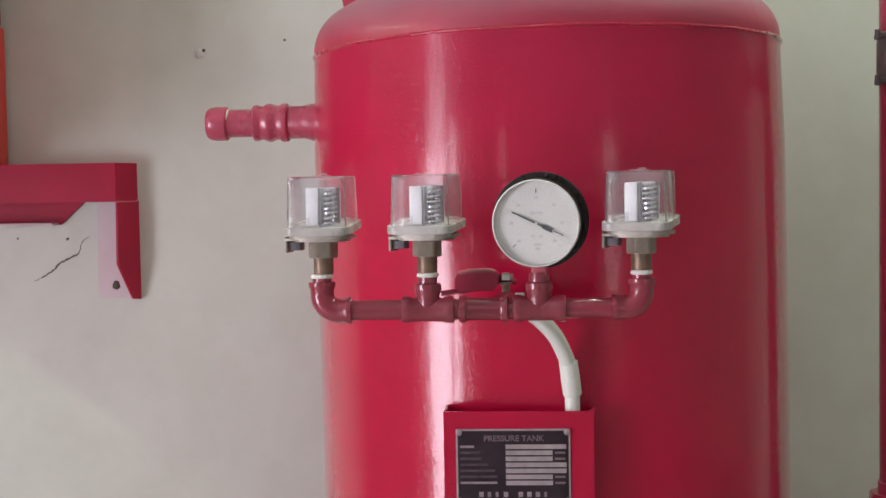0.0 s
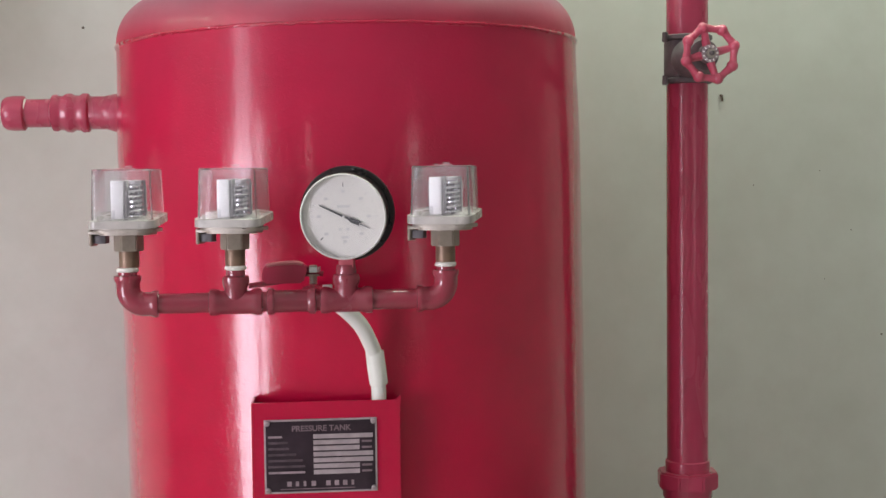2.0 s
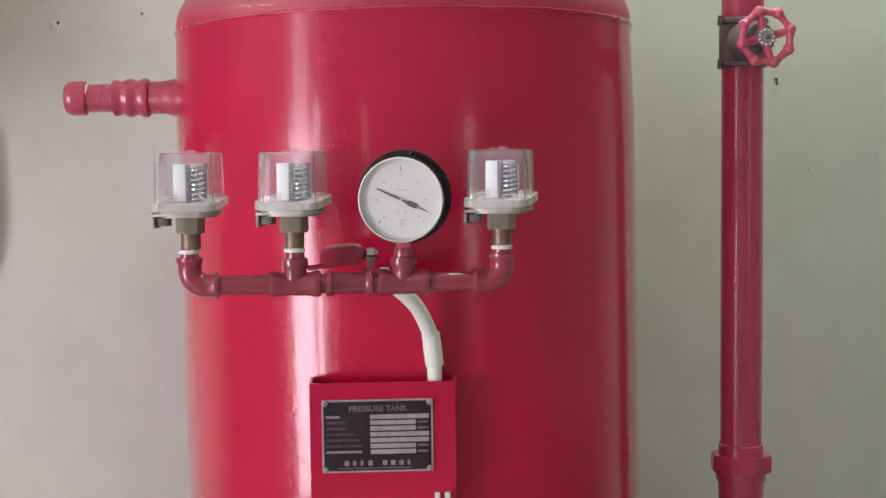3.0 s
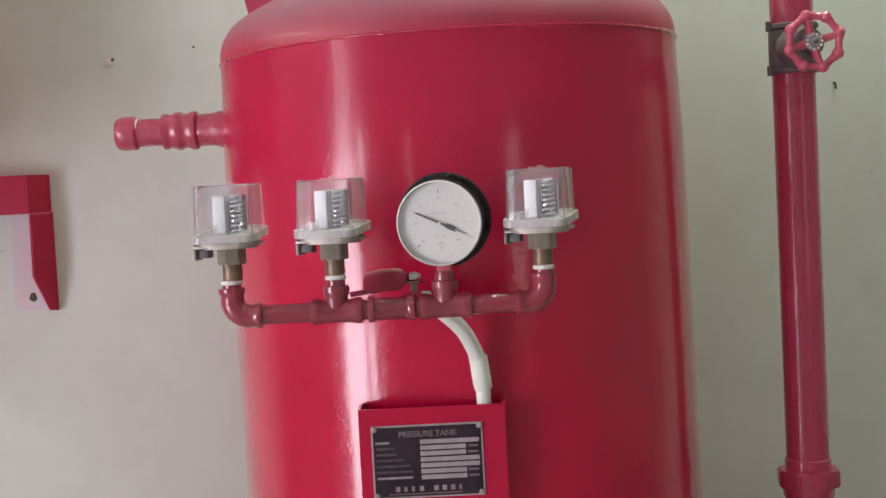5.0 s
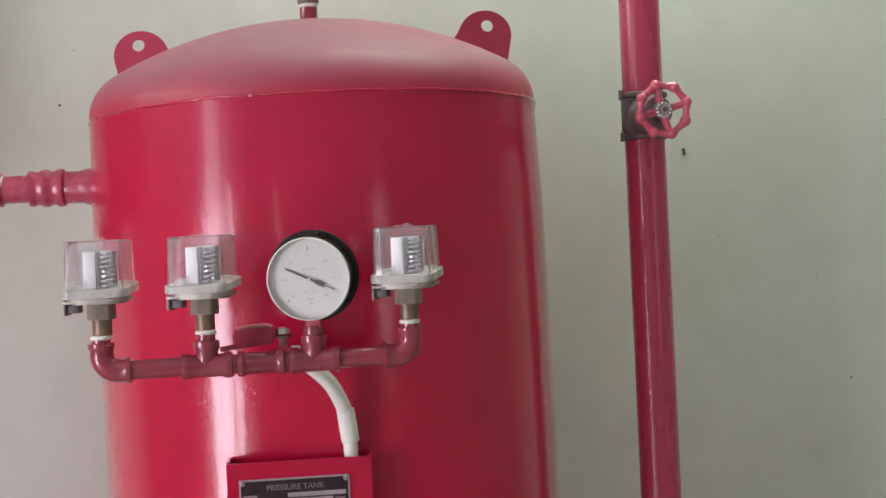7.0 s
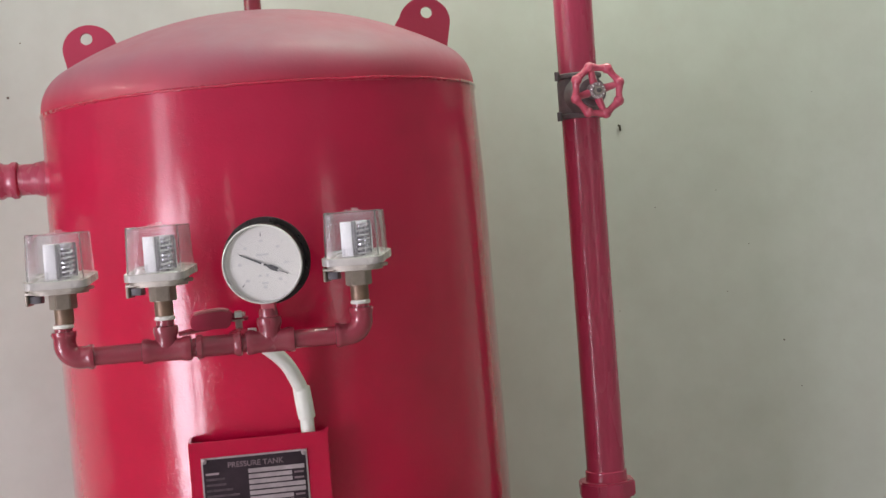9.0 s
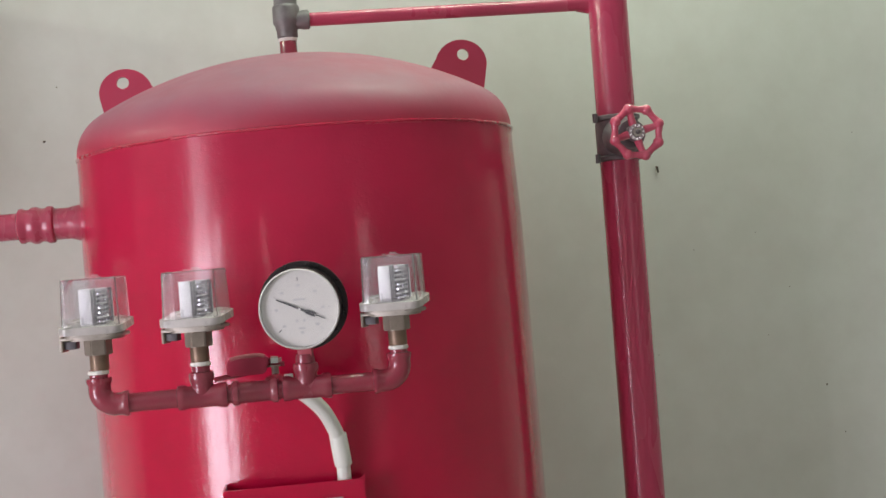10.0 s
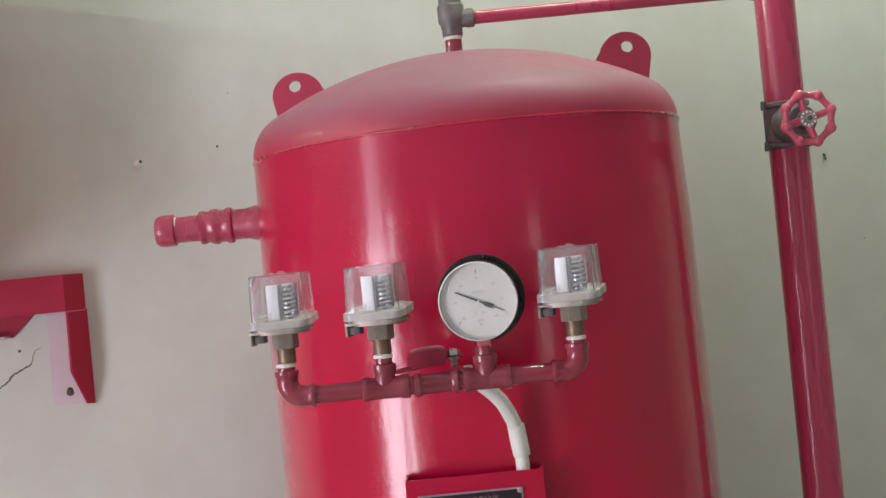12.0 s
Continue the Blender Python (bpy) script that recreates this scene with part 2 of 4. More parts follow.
def wall_paint():
    m, nt, b = material("off_white_wall_paint")
    co = nt.nodes.new("ShaderNodeTexCoord").outputs["Object"]
    big = noise_tex(nt, co, 1.6, 5.0, 0.6)
    mid = noise_tex(nt, co, 9.0, 5.0, 0.65)
    fine = noise_tex(nt, co, 260.0, 3.0, 0.6)
    trowel = noise_tex(nt, co, 5.0, 4.0, 0.5, (1.0, 1.0, 0.5))
    c1 = ramp(nt, big.outputs["Fac"], [(0.32, (0.60, 0.61, 0.55)), (0.68, (0.66, 0.67, 0.61))])
    c2 = ramp(nt, mid.outputs["Fac"], [(0.30, (0.93, 0.92, 0.91)), (0.65, (1.0, 1.0, 1.0))])
    mul = nt.nodes.new("ShaderNodeMix")
    mul.data_type, mul.blend_type = "RGBA", "MULTIPLY"
    mul.inputs["Factor"].default_value = 1.0
    nt.links.new(c1.outputs["Color"], mul.inputs[6])
    nt.links.new(c2.outputs["Color"], mul.inputs[7])
    nt.links.new(mul.outputs[2], b.inputs["Base Color"])
    b.inputs["Roughness"].default_value = 0.55
    bump(nt, b, [(trowel.outputs["Fac"], 0.25, 0.004), (fine.outputs["Fac"], 0.10, 0.0006)])
    return m


mat_wall = wall_paint()

# ---- mesh helpers ----
BASE = {}


def thing(name, at, label, category, group=""):
    ob = new(name)
    ob.empty_display_size = 0.05
    ob.location = at
    BASE[ob.name] = Vector(at)
    return tagged(ob, label, category, group)


def part(name, bm, mat, parent=None, label="", smooth=40.0):
    """Link a bmesh, given in world coordinates, as one mesh under a thing or a part."""
    bmesh.ops.recalc_face_normals(bm, faces=bm.faces)
    me = bpy.data.meshes.new(name)
    bm.to_mesh(me)
    bm.free()
    for p in me.polygons:
        p.use_smooth = True
    me.set_sharp_from_angle(angle=radians(smooth))
    me.materials.append(mat)
    ob = new(name, me)
    if parent:
        ob.parent = parent
        if parent.name in BASE:
            ob.matrix_parent_inverse = Matrix.Translation(-BASE[parent.name])
    return tagged(ob, label) if label else ob


def struct(name, bm, mat, label, category):
    return tagged(part(name, bm, mat), label, category, kind="structure")


def box(bm, lo, hi, bevel=0.0, seg=2, m=None):
    c = [(a + b) / 2 for a, b in zip(lo, hi)]
    s = [b - a for a, b in zip(lo, hi)]
    made = bmesh.ops.create_cube(bm, size=1.0, matrix=Matrix.Translation(c) @ Matrix.Diagonal((*s, 1)))
    vs = made["verts"]
    if bevel:
        es = list({e for v in vs for e in v.link_edges})
        r = bmesh.ops.bevel(bm, geom=es, offset=bevel, segments=seg, affect="EDGES", profile=0.5)
        vs = list({v for f in r["faces"] for v in f.verts} | {v for v in vs if v.is_valid})
        for v in list(vs):
            for f in v.link_faces:
                vs.extend(f.verts)
        vs = list(set(vs))
    if m:
        bmesh.ops.transform(bm, matrix=m, verts=vs)
    return bm


def lathe(bm, profile, m=None, n=32, wobble=None):
    """Turn (radius, height) pairs round z; a radius of 0 closes the end. wobble(angle, height) is added to the radius."""
    m = m or Matrix.Identity(4)
    rings = []
    for r, z in profile:
        if r <= 1e-6:
            rings.append([bm.verts.new(m @ Vector((0, 0, z)))])
            continue
        ring = []
        for i in range(n):
            a = 2 * math.pi * i / n
            rr = r + (wobble(a, z) if wobble else 0)
            ring.append(bm.verts.new(m @ Vector((rr * math.cos(a), rr * math.sin(a), z))))
        rings.append(ring)
    for a, b in zip(rings, rings[1:]):
        for i in range(max(len(a), len(b))):
            j = (i + 1) % n
            if len(a) == 1 and len(b) == 1:
                continue
            if len(a) == 1:
                bm.faces.new((a[0], b[i], b[j]))
            elif len(b) == 1:
                bm.faces.new((a[i], a[j], b[0]))
            else:
                bm.faces.new((a[i], a[j], b[j], b[i]))
    return bm


def axis(p, q):
    """A matrix whose z runs from p towards q, with its origin in p."""
    d = (Vector(q) - Vector(p)).normalized()
    return Matrix.Translation(p) @ d.to_track_quat("Z", "Y").to_matrix().to_4x4()


def rod(bm, p, q, r, n=24, bevel=0.0):
    h = (Vector(q) - Vector(p)).length
    prof = [(0, 0), (r - bevel, 0), (r, bevel), (r, h - bevel), (r - bevel, h), (0, h)] if bevel else [(0, 0), (r, 0), (r, h), (0, h)]
    return lathe(bm, prof, axis(p, q), n)


def turned(bm, p, q, prof, n=28, wobble=None):
    """prof: (radius, share of the way from p to q)."""
    h = (Vector(q) - Vector(p)).length
    return lathe(bm, [(0, prof[0][1] * h)] + [(r, s * h) for r, s in prof] + [(0, prof[-1][1] * h)], axis(p, q), n, wobble)


def sweep(bm, pts, radius, n=16, close=False):
    """A tube along points; radius is a number or a function of the share of the way."""
    pts = [Vector(p) for p in pts]
    k = len(pts)
    side = None
    rings = []
    for i, p in enumerate(pts):
        if close:
            d = (pts[(i + 1) % k] - pts[i - 1]).normalized()
        else:
            d = (pts[min(i + 1, k - 1)] - pts[max(i - 1, 0)]).normalized()
        if side is None:
            side = d.orthogonal().normalized()
        side = (side - d * side.dot(d)).normalized()
        up = d.cross(side)
        r = radius(i / max(1, k - 1)) if callable(radius) else radius
        rings.append([bm.verts.new(p + r * (math.cos(a) * side + math.sin(a) * up)) for a in (2 * math.pi * j / n for j in range(n))])
    pairs = list(zip(rings, rings[1:])) + ([(rings[-1], rings[0])] if close else [])
    for a, b in pairs:
        for j in range(n):
            bm.faces.new((a[j], a[(j + 1) % n], b[(j + 1) % n], b[j]))
    if not close:
        bm.faces.new(rings[0])
        bm.faces.new(rings[-1])
    return bm


def arc_points(ctrl, steps=10):
    """A smooth line through the given points."""
    p = [Vector(c) for c in ctrl]
    p = [2 * p[0] - p[1]] + p + [2 * p[-1] - p[-2]]
    out = []
    for i in range(1, len(p) - 2):
        for s in range(steps):
            t = s / steps
            a, b, c, d = p[i - 1:i + 3]
            out.append(0.5 * (2 * b + (c - a) * t + (2 * a - 5 * b + 4 * c - d) * t * t + (3 * b - a - 3 * c + d) * t ** 3))
    return out + [p[-2]]


def prism(bm, outline, lo, hi, m=None):
    """A plate from a 2D outline (x, y), between two heights."""
    m = m or Matrix.Identity(4)
    a = [bm.verts.new(m @ Vector((x, y, lo))) for x, y in outline]
    b = [bm.verts.new(m @ Vector((x, y, hi))) for x, y in outline]
    k = len(outline)
    bm.faces.new(a[::-1])
    bm.faces.new(b)
    for i in range(k):
        bm.faces.new((a[i], a[(i + 1) % k], b[(i + 1) % k], b[i]))
    return bm


def hexagon(r, n=6, turn=0.0):
    return [(r * math.cos(turn + 2 * math.pi * i / n), r * math.sin(turn + 2 * math.pi * i / n)) for i in range(n)]


def rounded(w, d, r, n=5):
    """Outline of a rounded rectangle round the origin."""
    out = []
    for cx, cy, a0 in ((w / 2 - r, d / 2 - r, 0), (-w / 2 + r, d / 2 - r, 90), (-w / 2 + r, -d / 2 + r, 180), (w / 2 - r, -d / 2 + r, 270)):
        for i in range(n + 1):
            a = radians(a0 + 90 * i / n)
            out.append((cx + r * math.cos(a), cy + r * math.sin(a)))
    return out


def plate_with_hole(bm, outline, hole, lo, hi, m):
    """A plate whose outline is bridged to a round hole (cx, cy, r)."""
    k = len(outline)
    cx, cy, r = hole
    ang = [math.atan2(y - cy, x - cx) for x, y in outline]
    inner = [(cx + r * math.cos(a), cy + r * math.sin(a)) for a in ang]
    vs = [[bm.verts.new(m @ Vector((x, y, z))) for x, y in ring] for ring, z in ((outline, lo), (inner, lo), (outline, hi), (inner, hi))]
    for i in range(k):
        j = (i + 1) % k
        bm.faces.new((vs[0][i], vs[0][j], vs[1][j], vs[1][i]))
        bm.faces.new((vs[2][i], vs[3][i], vs[3][j], vs[2][j]))
        bm.faces.new((vs[0][i], vs[2][i], vs[2][j], vs[0][j]))
        bm.faces.new((vs[1][i], vs[1][j], vs[3][j], vs[3][i]))
    return bm


def lumpy(a, z):
    return 0.0008 * noise.noise(Vector((3 * math.cos(a), 3 * math.sin(a), 110 * z)))


B = bmesh.new

# ---- the room ----
T = 0.15
# unseen floor, kept pale so it reflects door light up onto the wall
floor = struct("floor", box(B(), (ROOM_W - 2.5, ROOM_S - T, -T), (ROOM_E + T, WALL_Y + T, 0.0)), mat_concrete, "bare pale grey concrete floor of the plant room", "floor")
ceiling = struct("ceiling", box(B(), (ROOM_W - T, ROOM_S - T, ROOM_H), (ROOM_E + T, WALL_Y + T, ROOM_H + T)), mat_ceiling, "plain white painted ceiling", "ceiling")
wall_north = struct("wall_north", box(B(), (ROOM_W - T, WALL_Y, 0.0), (ROOM_E + T, WALL_Y + T, ROOM_H)), mat_wall, "off-white painted plaster wall with small marks", "wall")
wall_east = struct("wall_east", box(B(), (ROOM_E, ROOM_S, 0.0), (ROOM_E + T, WALL_Y, ROOM_H)), mat_wall, "off-white painted plaster wall", "wall")
bm = B()
edges = [ROOM_W - T]
for wx, ww, _ in SLITS:
    edges += [wx - ww / 2 - 0.01, wx + ww / 2 + 0.01]
edges.append(ROOM_E + T)
for k in range(0, len(edges), 2):
    box(bm, (edges[k], ROOM_S - T, 0.0), (edges[k + 1], ROOM_S, ROOM_H))
for wx, ww, _ in SLITS:
    box(bm, (wx - ww / 2 - 0.01, ROOM_S - T, 0.0), (wx + ww / 2 + 0.01, ROOM_S, 0.58))
    box(bm, (wx - ww / 2 - 0.01, ROOM_S - T, 2.12), (wx + ww / 2 + 0.01, ROOM_S, ROOM_H))
wall_south = struct("wall_south", bm, mat_wall, "off-white painted plaster wall with two slit windows", "wall")
bm = box(B(), (ROOM_W - T, DOOR_Y1, 0.0), (ROOM_W, WALL_Y, ROOM_H))
box(bm, (ROOM_W - T, ROOM_S, 0.0), (ROOM_W, DOOR_Y0, ROOM_H))
box(bm, (ROOM_W - T, DOOR_Y0, DOOR_H), (ROOM_W, DOOR_Y1, ROOM_H))
wall_west = struct("wall_west", bm, mat_wall, "off-white painted plaster wall with a doorway to daylight", "wall")

for at, out, _ in BATTENS:
    fixture = thing("batten_light", at, "white fluorescent batten light", "batten light", "fluorescent battens")
    m = look(at, Vector(at) + Vector(out))
    part("housing", box(B(), (-0.62, -0.05, -0.07), (0.62, 0.05, 0.0), 0.008, 2, m), mat_batten, fixture)
    for sx in (-0.60, 0.60):
        part("end_cap", box(B(), (sx - 0.015, -0.03, -0.11), (sx + 0.015, 0.03, -0.07), 0.004, 2, m), mat_batten, fixture)

# ---- pressure tank ----
R = 0.333                # shell radius
SEAM, TOP = 1.607, 1.7485  # weld seam, crown of the head
tank = thing("pressure_tank", (0, 0, 0), "tall red-painted steel pressure tank with domed dusty top", "pressure tank")


def dent(a, z):
    return 0.0007 * noise.noise(Vector((3.0 * math.cos(a), 3.0 * math.sin(a), 2.2 * z)))


def shell_radius(z):
    """The shell draws in a little towards its weld."""
    k = min(1.0, max(0.0, (SEAM - z) / 0.16))
    return R + 0.0038 * k * k * (3 - 2 * k)


prof = [(0, 0.17), (0.12, 0.175), (0.22, 0.20), (0.295, 0.25), (shell_radius(0.32), 0.32)]
prof += [(shell_radius(z), z) for z in (0.32 + (SEAM - 0.32) * i / 60 for i in range(1, 61))]
prof += [(R - 0.004, SEAM + 0.0008)]
part("shell", lathe(B(), prof, n=160, wobble=dent), mat_tank, tank)

# torispherical head: short straight flange, knuckle, crown
RH, RK, FL = R - 0.0006, 0.066, 0.004
z0 = SEAM + FL
h = TOP - z0
RC = ((RK ** 2 - (RH - RK) ** 2) - h ** 2) / (2 * (RK - h))
ztan = TOP - RC
phi = math.asin((RH - RK) / (RC - RK))
prof = [(RH, SEAM - 0.004), (RH, SEAM + FL * 0.5)]
for i in range(15):
    a = (math.pi / 2 - phi) * i / 14
    prof.append((RH - RK + RK * math.cos(a), z0 + RK * math.sin(a)))
for i in range(1, 25):
    a = phi * (1 - i / 24)
    prof.append((RC * math.sin(a), ztan + RC * math.cos(a)))
prof[-1] = (0, TOP)


def head_dent(a, z):
    return 0.0012 * noise.noise(Vector((2.5 * math.cos(a), 2.5 * math.sin(a), 9 * z)))


head = part("head", lathe(B(), prof, n=160, wobble=head_dent), mat_head, tank, "domed head dulled by pale dust")

# weld bead, uneven
rng = random.Random(4)
pts = []
for i in range(900):
    a = 2 * math.pi * i / 900
    pts.append(((R - 0.0002) * math.cos(a), (R - 0.0002) * math.sin(a), SEAM + 0.0016 * noise.noise(Vector((4 * math.cos(a), 4 * math.sin(a), 1))) + 0.0004 * rng.uniform(-1, 1)))
part("weld_seam", sweep(B(), pts, lambda s: 0.0024 + 0.0013 * noise.noise(Vector((s * 260, 0, 3))), 8, close=True), mat_weld, tank)
part("skirt", lathe(B(), [(0.23, 0.0), (0.27, 0.0), (0.27, 0.006), (0.236, 0.006), (0.236, 0.26), (0.23, 0.26), (0.23, 0.0)], n=64), mat_tank, tank)


def head_height(r):
    return ztan + math.sqrt(max(RC ** 2 - r ** 2, 0))


# lifting lugs: tilted ears with an eye
for sx, cx, cz, hz in ((-1, -0.2545, 1.7105, 1.7270), (1, 0.2665, 1.7205, 1.7345)):
    outline = []
    for i in range(25):
        a = radians(-8 + 172 * i / 24)
        outline.append((0.0405 * math.cos(a), 0.0375 * math.sin(a)))
    outline = [(0.030, -0.056)] + outline + [(-0.050, -0.006), (-0.062, -0.022), (-0.050, -0.046), (0.0, -0.064)]
    outline = [(cx + sx * x, cz + z) for x, z in outline]
    m = Matrix(((1, 0, 0, 0), (0, 0, -1, 0), (0, 1, 0, 0), (0, 0, 0, 1)))
    lug = part("lifting_lug", plate_with_hole(B(), outline, (cx + sx * 0.004, hz, 0.0095), -0.005, 0.005, m), mat_lug, tank, "flame-cut lifting ear with a round eye", 30)
    pts = []
    for i in range(22):
        r = 0.208 + (0.298 - 0.208) * i / 21
        zz = head_height(r) if r < RC * math.sin(phi) else z0 + math.sqrt(max(RK ** 2 - (r - RH + RK) ** 2, 0))
        pts.append((sx * r, -0.006, zz + 0.001 + 0.0006 * rng.uniform(-1, 1)))
    part("weld_bead", sweep(B(), pts, 0.0035, 8), mat_head, lug)

# capped side nozzle
NZ = 1.516


def on_nozzle(x):
    return (x, 0.0, NZ)


noz = part("side_nozzle", turned(B(), on_nozzle(-0.315), on_nozzle(-0.478), [(0.0242, 0), (0.0240, 0.36), (0.0205, 0.40), (0.0205, 1.0)], 32, lumpy), mat_nozzle, tank, "short red side nozzle closed by a cap")
part("weld_boss", turned(B(), on_nozzle(-0.322), on_nozzle(-0.352), [(0.029, 0), (0.0275, 0.5), (0.0255, 0.8), (0.0238, 1.0)], 32, lambda a, z: 0.0012 * noise.noise(Vector((3 * math.cos(a), 3 * math.sin(a), z * 90)))), mat_nozzle, noz)
part("cap", turned(B(), on_nozzle(-0.464), on_nozzle(-0.4965), [(0.0225, 0), (0.0250, 0.06), (0.0252, 0.55), (0.0240, 0.80), (0.0205, 0.95), (0.014, 1.0)], 32), mat_nozzle, noz)
part("thread_tape", sweep(B(), [(-0.4632, 0.0208 * math.cos(a), NZ + 0.0208 * math.sin(a)) for a in (radians(95 + 9 * k) for k in range(9))], lambda t: 0.0004 + 0.0014 * math.sin(math.pi * t), 8), mat_tape, noz)
part("coupling", turned(B(), on_nozzle(-0.372), on_nozzle(-0.428), [(0.0240, 0), (0.0280, 0.05), (0.0286, 0.18), (0.0256, 0.26), (0.0254, 0.38), (0.0284, 0.48), (0.0280, 0.60), (0.0250, 0.68), (0.0246, 0.78), (0.0268, 0.84), (0.0266, 0.94), (0.0215, 1.0)], 32, lumpy), mat_nozzle, noz)

# bent bracket on the shell that carries the nameplate
PX0, PX1, PZ0, PZ1, PY = -0.128, 0.0524, 0.926, 1.147, -0.360
bm = B()
outline = [(PX0, PY), (PX1, PY), (PX1, -0.310), (PX1 - 0.003, -0.310), (PX1 - 0.003, PY + 0.003), (PX0 + 0.003, PY + 0.003), (PX0 + 0.003, -0.285), (PX0, -0.285)]
prism(bm, outline, PZ0, PZ1)
bmesh.ops.bevel(bm, geom=[e for e in bm.edges if abs(e.verts[0].co.z - e.verts[1].co.z) > 0.1], offset=0.0013, segments=2, affect="EDGES")
nb = part("nameplate_bracket", bm, mat_tank, tank, "bent red sheet bracket welded to the shell")
bm = prism(B(), [(0, 0), (0.010, 0), (0.009, 0.007), (0.005, 0.003)], 0, 0.003, Matrix.Translation((PX1 - 0.009, PY, PZ1 - 0.001)) @ Matrix.Rotation(radians(90), 4, "X") @ Matrix.Translation((0, 0, -0.003)))
part("bent_corner", bm, mat_tank, nb)

# nameplate with rivets, rows and lettering
QX0, QX1, QZ0, QZ1 = -0.1132, 0.0230, 1.0360, 1.1262
QY = PY - 0.0005
plate = part("nameplate", box(B(), (QX0, QY - 0.0012, QZ0), (QX1, QY, QZ1)), mat_silver, tank, "black and silver metal nameplate with rivets")
part("plate_face", box(B(), (QX0 + 0.0022, QY - 0.0017, QZ0 + 0.0022), (QX1 - 0.0022, QY - 0.0012, QZ1 - 0.0022)), mat_plate, plate)
for x in (QX0 + 0.004, QX1 - 0.004):
    for z in (QZ0 + 0.004, QZ1 - 0.004):
        part("rivet", turned(B(), (x, QY - 0.001, z), (x, QY - 0.0045, z), [(0.0036, 0), (0.0036, 0.45), (0.0028, 0.9), (0.0013, 1.0), (0.0011, 0.6)], 12), mat_silver, plate)
FY = QY - 0.0017


def bar(x0, x1, z0, z1, mat, name):
    """A bar on the nameplate, by shares of its width and height from the upper left."""
    w, hh = QX1 - QX0, QZ1 - QZ0
    return part(name, box(B(), (QX0 + x0 * w, FY - 0.0005, QZ1 - z1 * hh), (QX0 + x1 * w, FY - 0.0001, QZ1 - z0 * hh)), mat, plate)


for i in range(7):
    z = 0.205 + i * 0.0805
    right = 0.965 if i in (0, 3, 4) else 0.845
    bar(0.435, right, z, z + 0.060, mat_silver, "value_field")
    if right < 0.9:
        bar(0.865, 0.955, z + 0.016, z + 0.044, mat_dimsilver, "unit_mark")
    bar(0.035, (0.16, 0.21, 0.22, 0.28, 0.34, 0.36, 0.36)[i], z + 0.012, z + 0.042, mat_title if i in (0, 6) else mat_caption, "caption_bar")
for x0, x1 in ((0.19, 0.245), (0.265, 0.31), (0.335, 0.375), (0.405, 0.46), (0.535, 0.59), (0.61, 0.665), (0.685, 0.74), (0.76, 0.80)):
    bar(x0 + 0.008, x1 - 0.008, 0.838, 0.905, mat_title, "maker_bar")


def lettering(text, size, x, z, y, mat, parent, turn=0.0):
    """Raised letters facing the viewer of the wall, centred on x."""
    cu = bpy.data.curves.new("lettering", "FONT")
    cu.body, cu.size, cu.align_x, cu.align_y, cu.extrude = text, size, "CENTER", "CENTER", 0.00015
    cu.offset = 0.00016
    tmp = bpy.data.objects.new("lettering", cu)
    scene.collection.objects.link(tmp)
    dg = bpy.context.evaluated_depsgraph_get()
    me = bpy.data.meshes.new_from_object(tmp.evaluated_get(dg))
    bpy.data.objects.remove(tmp)
    bm = B()
    bm.from_mesh(me)
    bpy.data.meshes.remove(me)
    bmesh.ops.transform(bm, matrix=Matrix.Translation((x, y, z)) @ Matrix.Rotation(radians(90), 4, "X"), verts=bm.verts)
    return part("lettering", bm, mat, parent)


lettering("PRESSURE TANK", 0.0098, (QX0 + QX1) / 2 + 0.001, QZ1 - 0.0115, FY - 0.0003, mat_dimsilver, plate)

bar(0.14, 0.80, 0.935, 0.948, mat_dimsilver, "small_print")

# the tank leans a little; bracket, plate and nozzle sit true
LEAN = Matrix.Translation((0.0035, 0, 1.6)) @ Matrix.Rotation(radians(-0.6), 4, "Y") @ Matrix.Translation((0, 0, -1.6))
tank.matrix_basis = LEAN
for ob in (nb, plate, noz):
    ob.matrix_basis = LEAN.inverted()

clip = thing("cable_clip", (0.040, PY, 0.985), "small white plastic cable clip on the red bracket", "cable clip")
part("clip_base", box(B(), (0.023, PY - 0.0045, 0.968), (0.045, PY - 0.0003, 0.995), 0.001), mat_conduit, clip)
for x in (0.0275, 0.0400):
    part("prong", box(B(), (x - 0.0032, PY - 0.0080, 0.990), (x + 0.0032, PY - 0.0030, 1.0095), 0.001), mat_conduit, clip)

# ---- manifold ----
MY, MZ = -0.455, 1.279     # axis of the manifold
XE1, XT2, XT3, XE4 = -0.255, -0.136, -0.012, 0.101
man = thing("gauge_manifold", (XT2, MY, MZ), "dark red threaded pipe manifold in front of the tank", "pipe manifold")


def mp(x, dz=0.0):
    return (x, MY, MZ + dz)


def beaded(bm, p, q, r=0.0135, n=24):
    """A malleable iron outlet with a rolled rim at q."""
    return turned(bm, p, q, [(r, 0), (r, 0.55), (r + 0.0014, 0.66), (r + 0.0019, 0.82), (r + 0.0014, 0.96), (r - 0.0015, 1.0)], n, lumpy)


def elbow(x, to):
    bm = B()
    c = Vector(mp(x))
    pts = []
    for i in range(11):
        a = math.pi / 2 * i / 10
        pts.append(c + Vector((to * 0.018 * (1 - math.cos(a)), 0, 0.018 * (1 - math.sin(a)))))
    sweep(bm, pts, 0.0136, 22)
    beaded(bm, c + Vector((0, 0, 0.014)), c + Vector((0, 0, 0.033)))
    beaded(bm, c + Vector((to * 0.014, 0, 0)), c + Vector((to * 0.034, 0, 0)))
    return part("elbow", bm, mat_fitting, man, "malleable iron elbow with rolled rims")


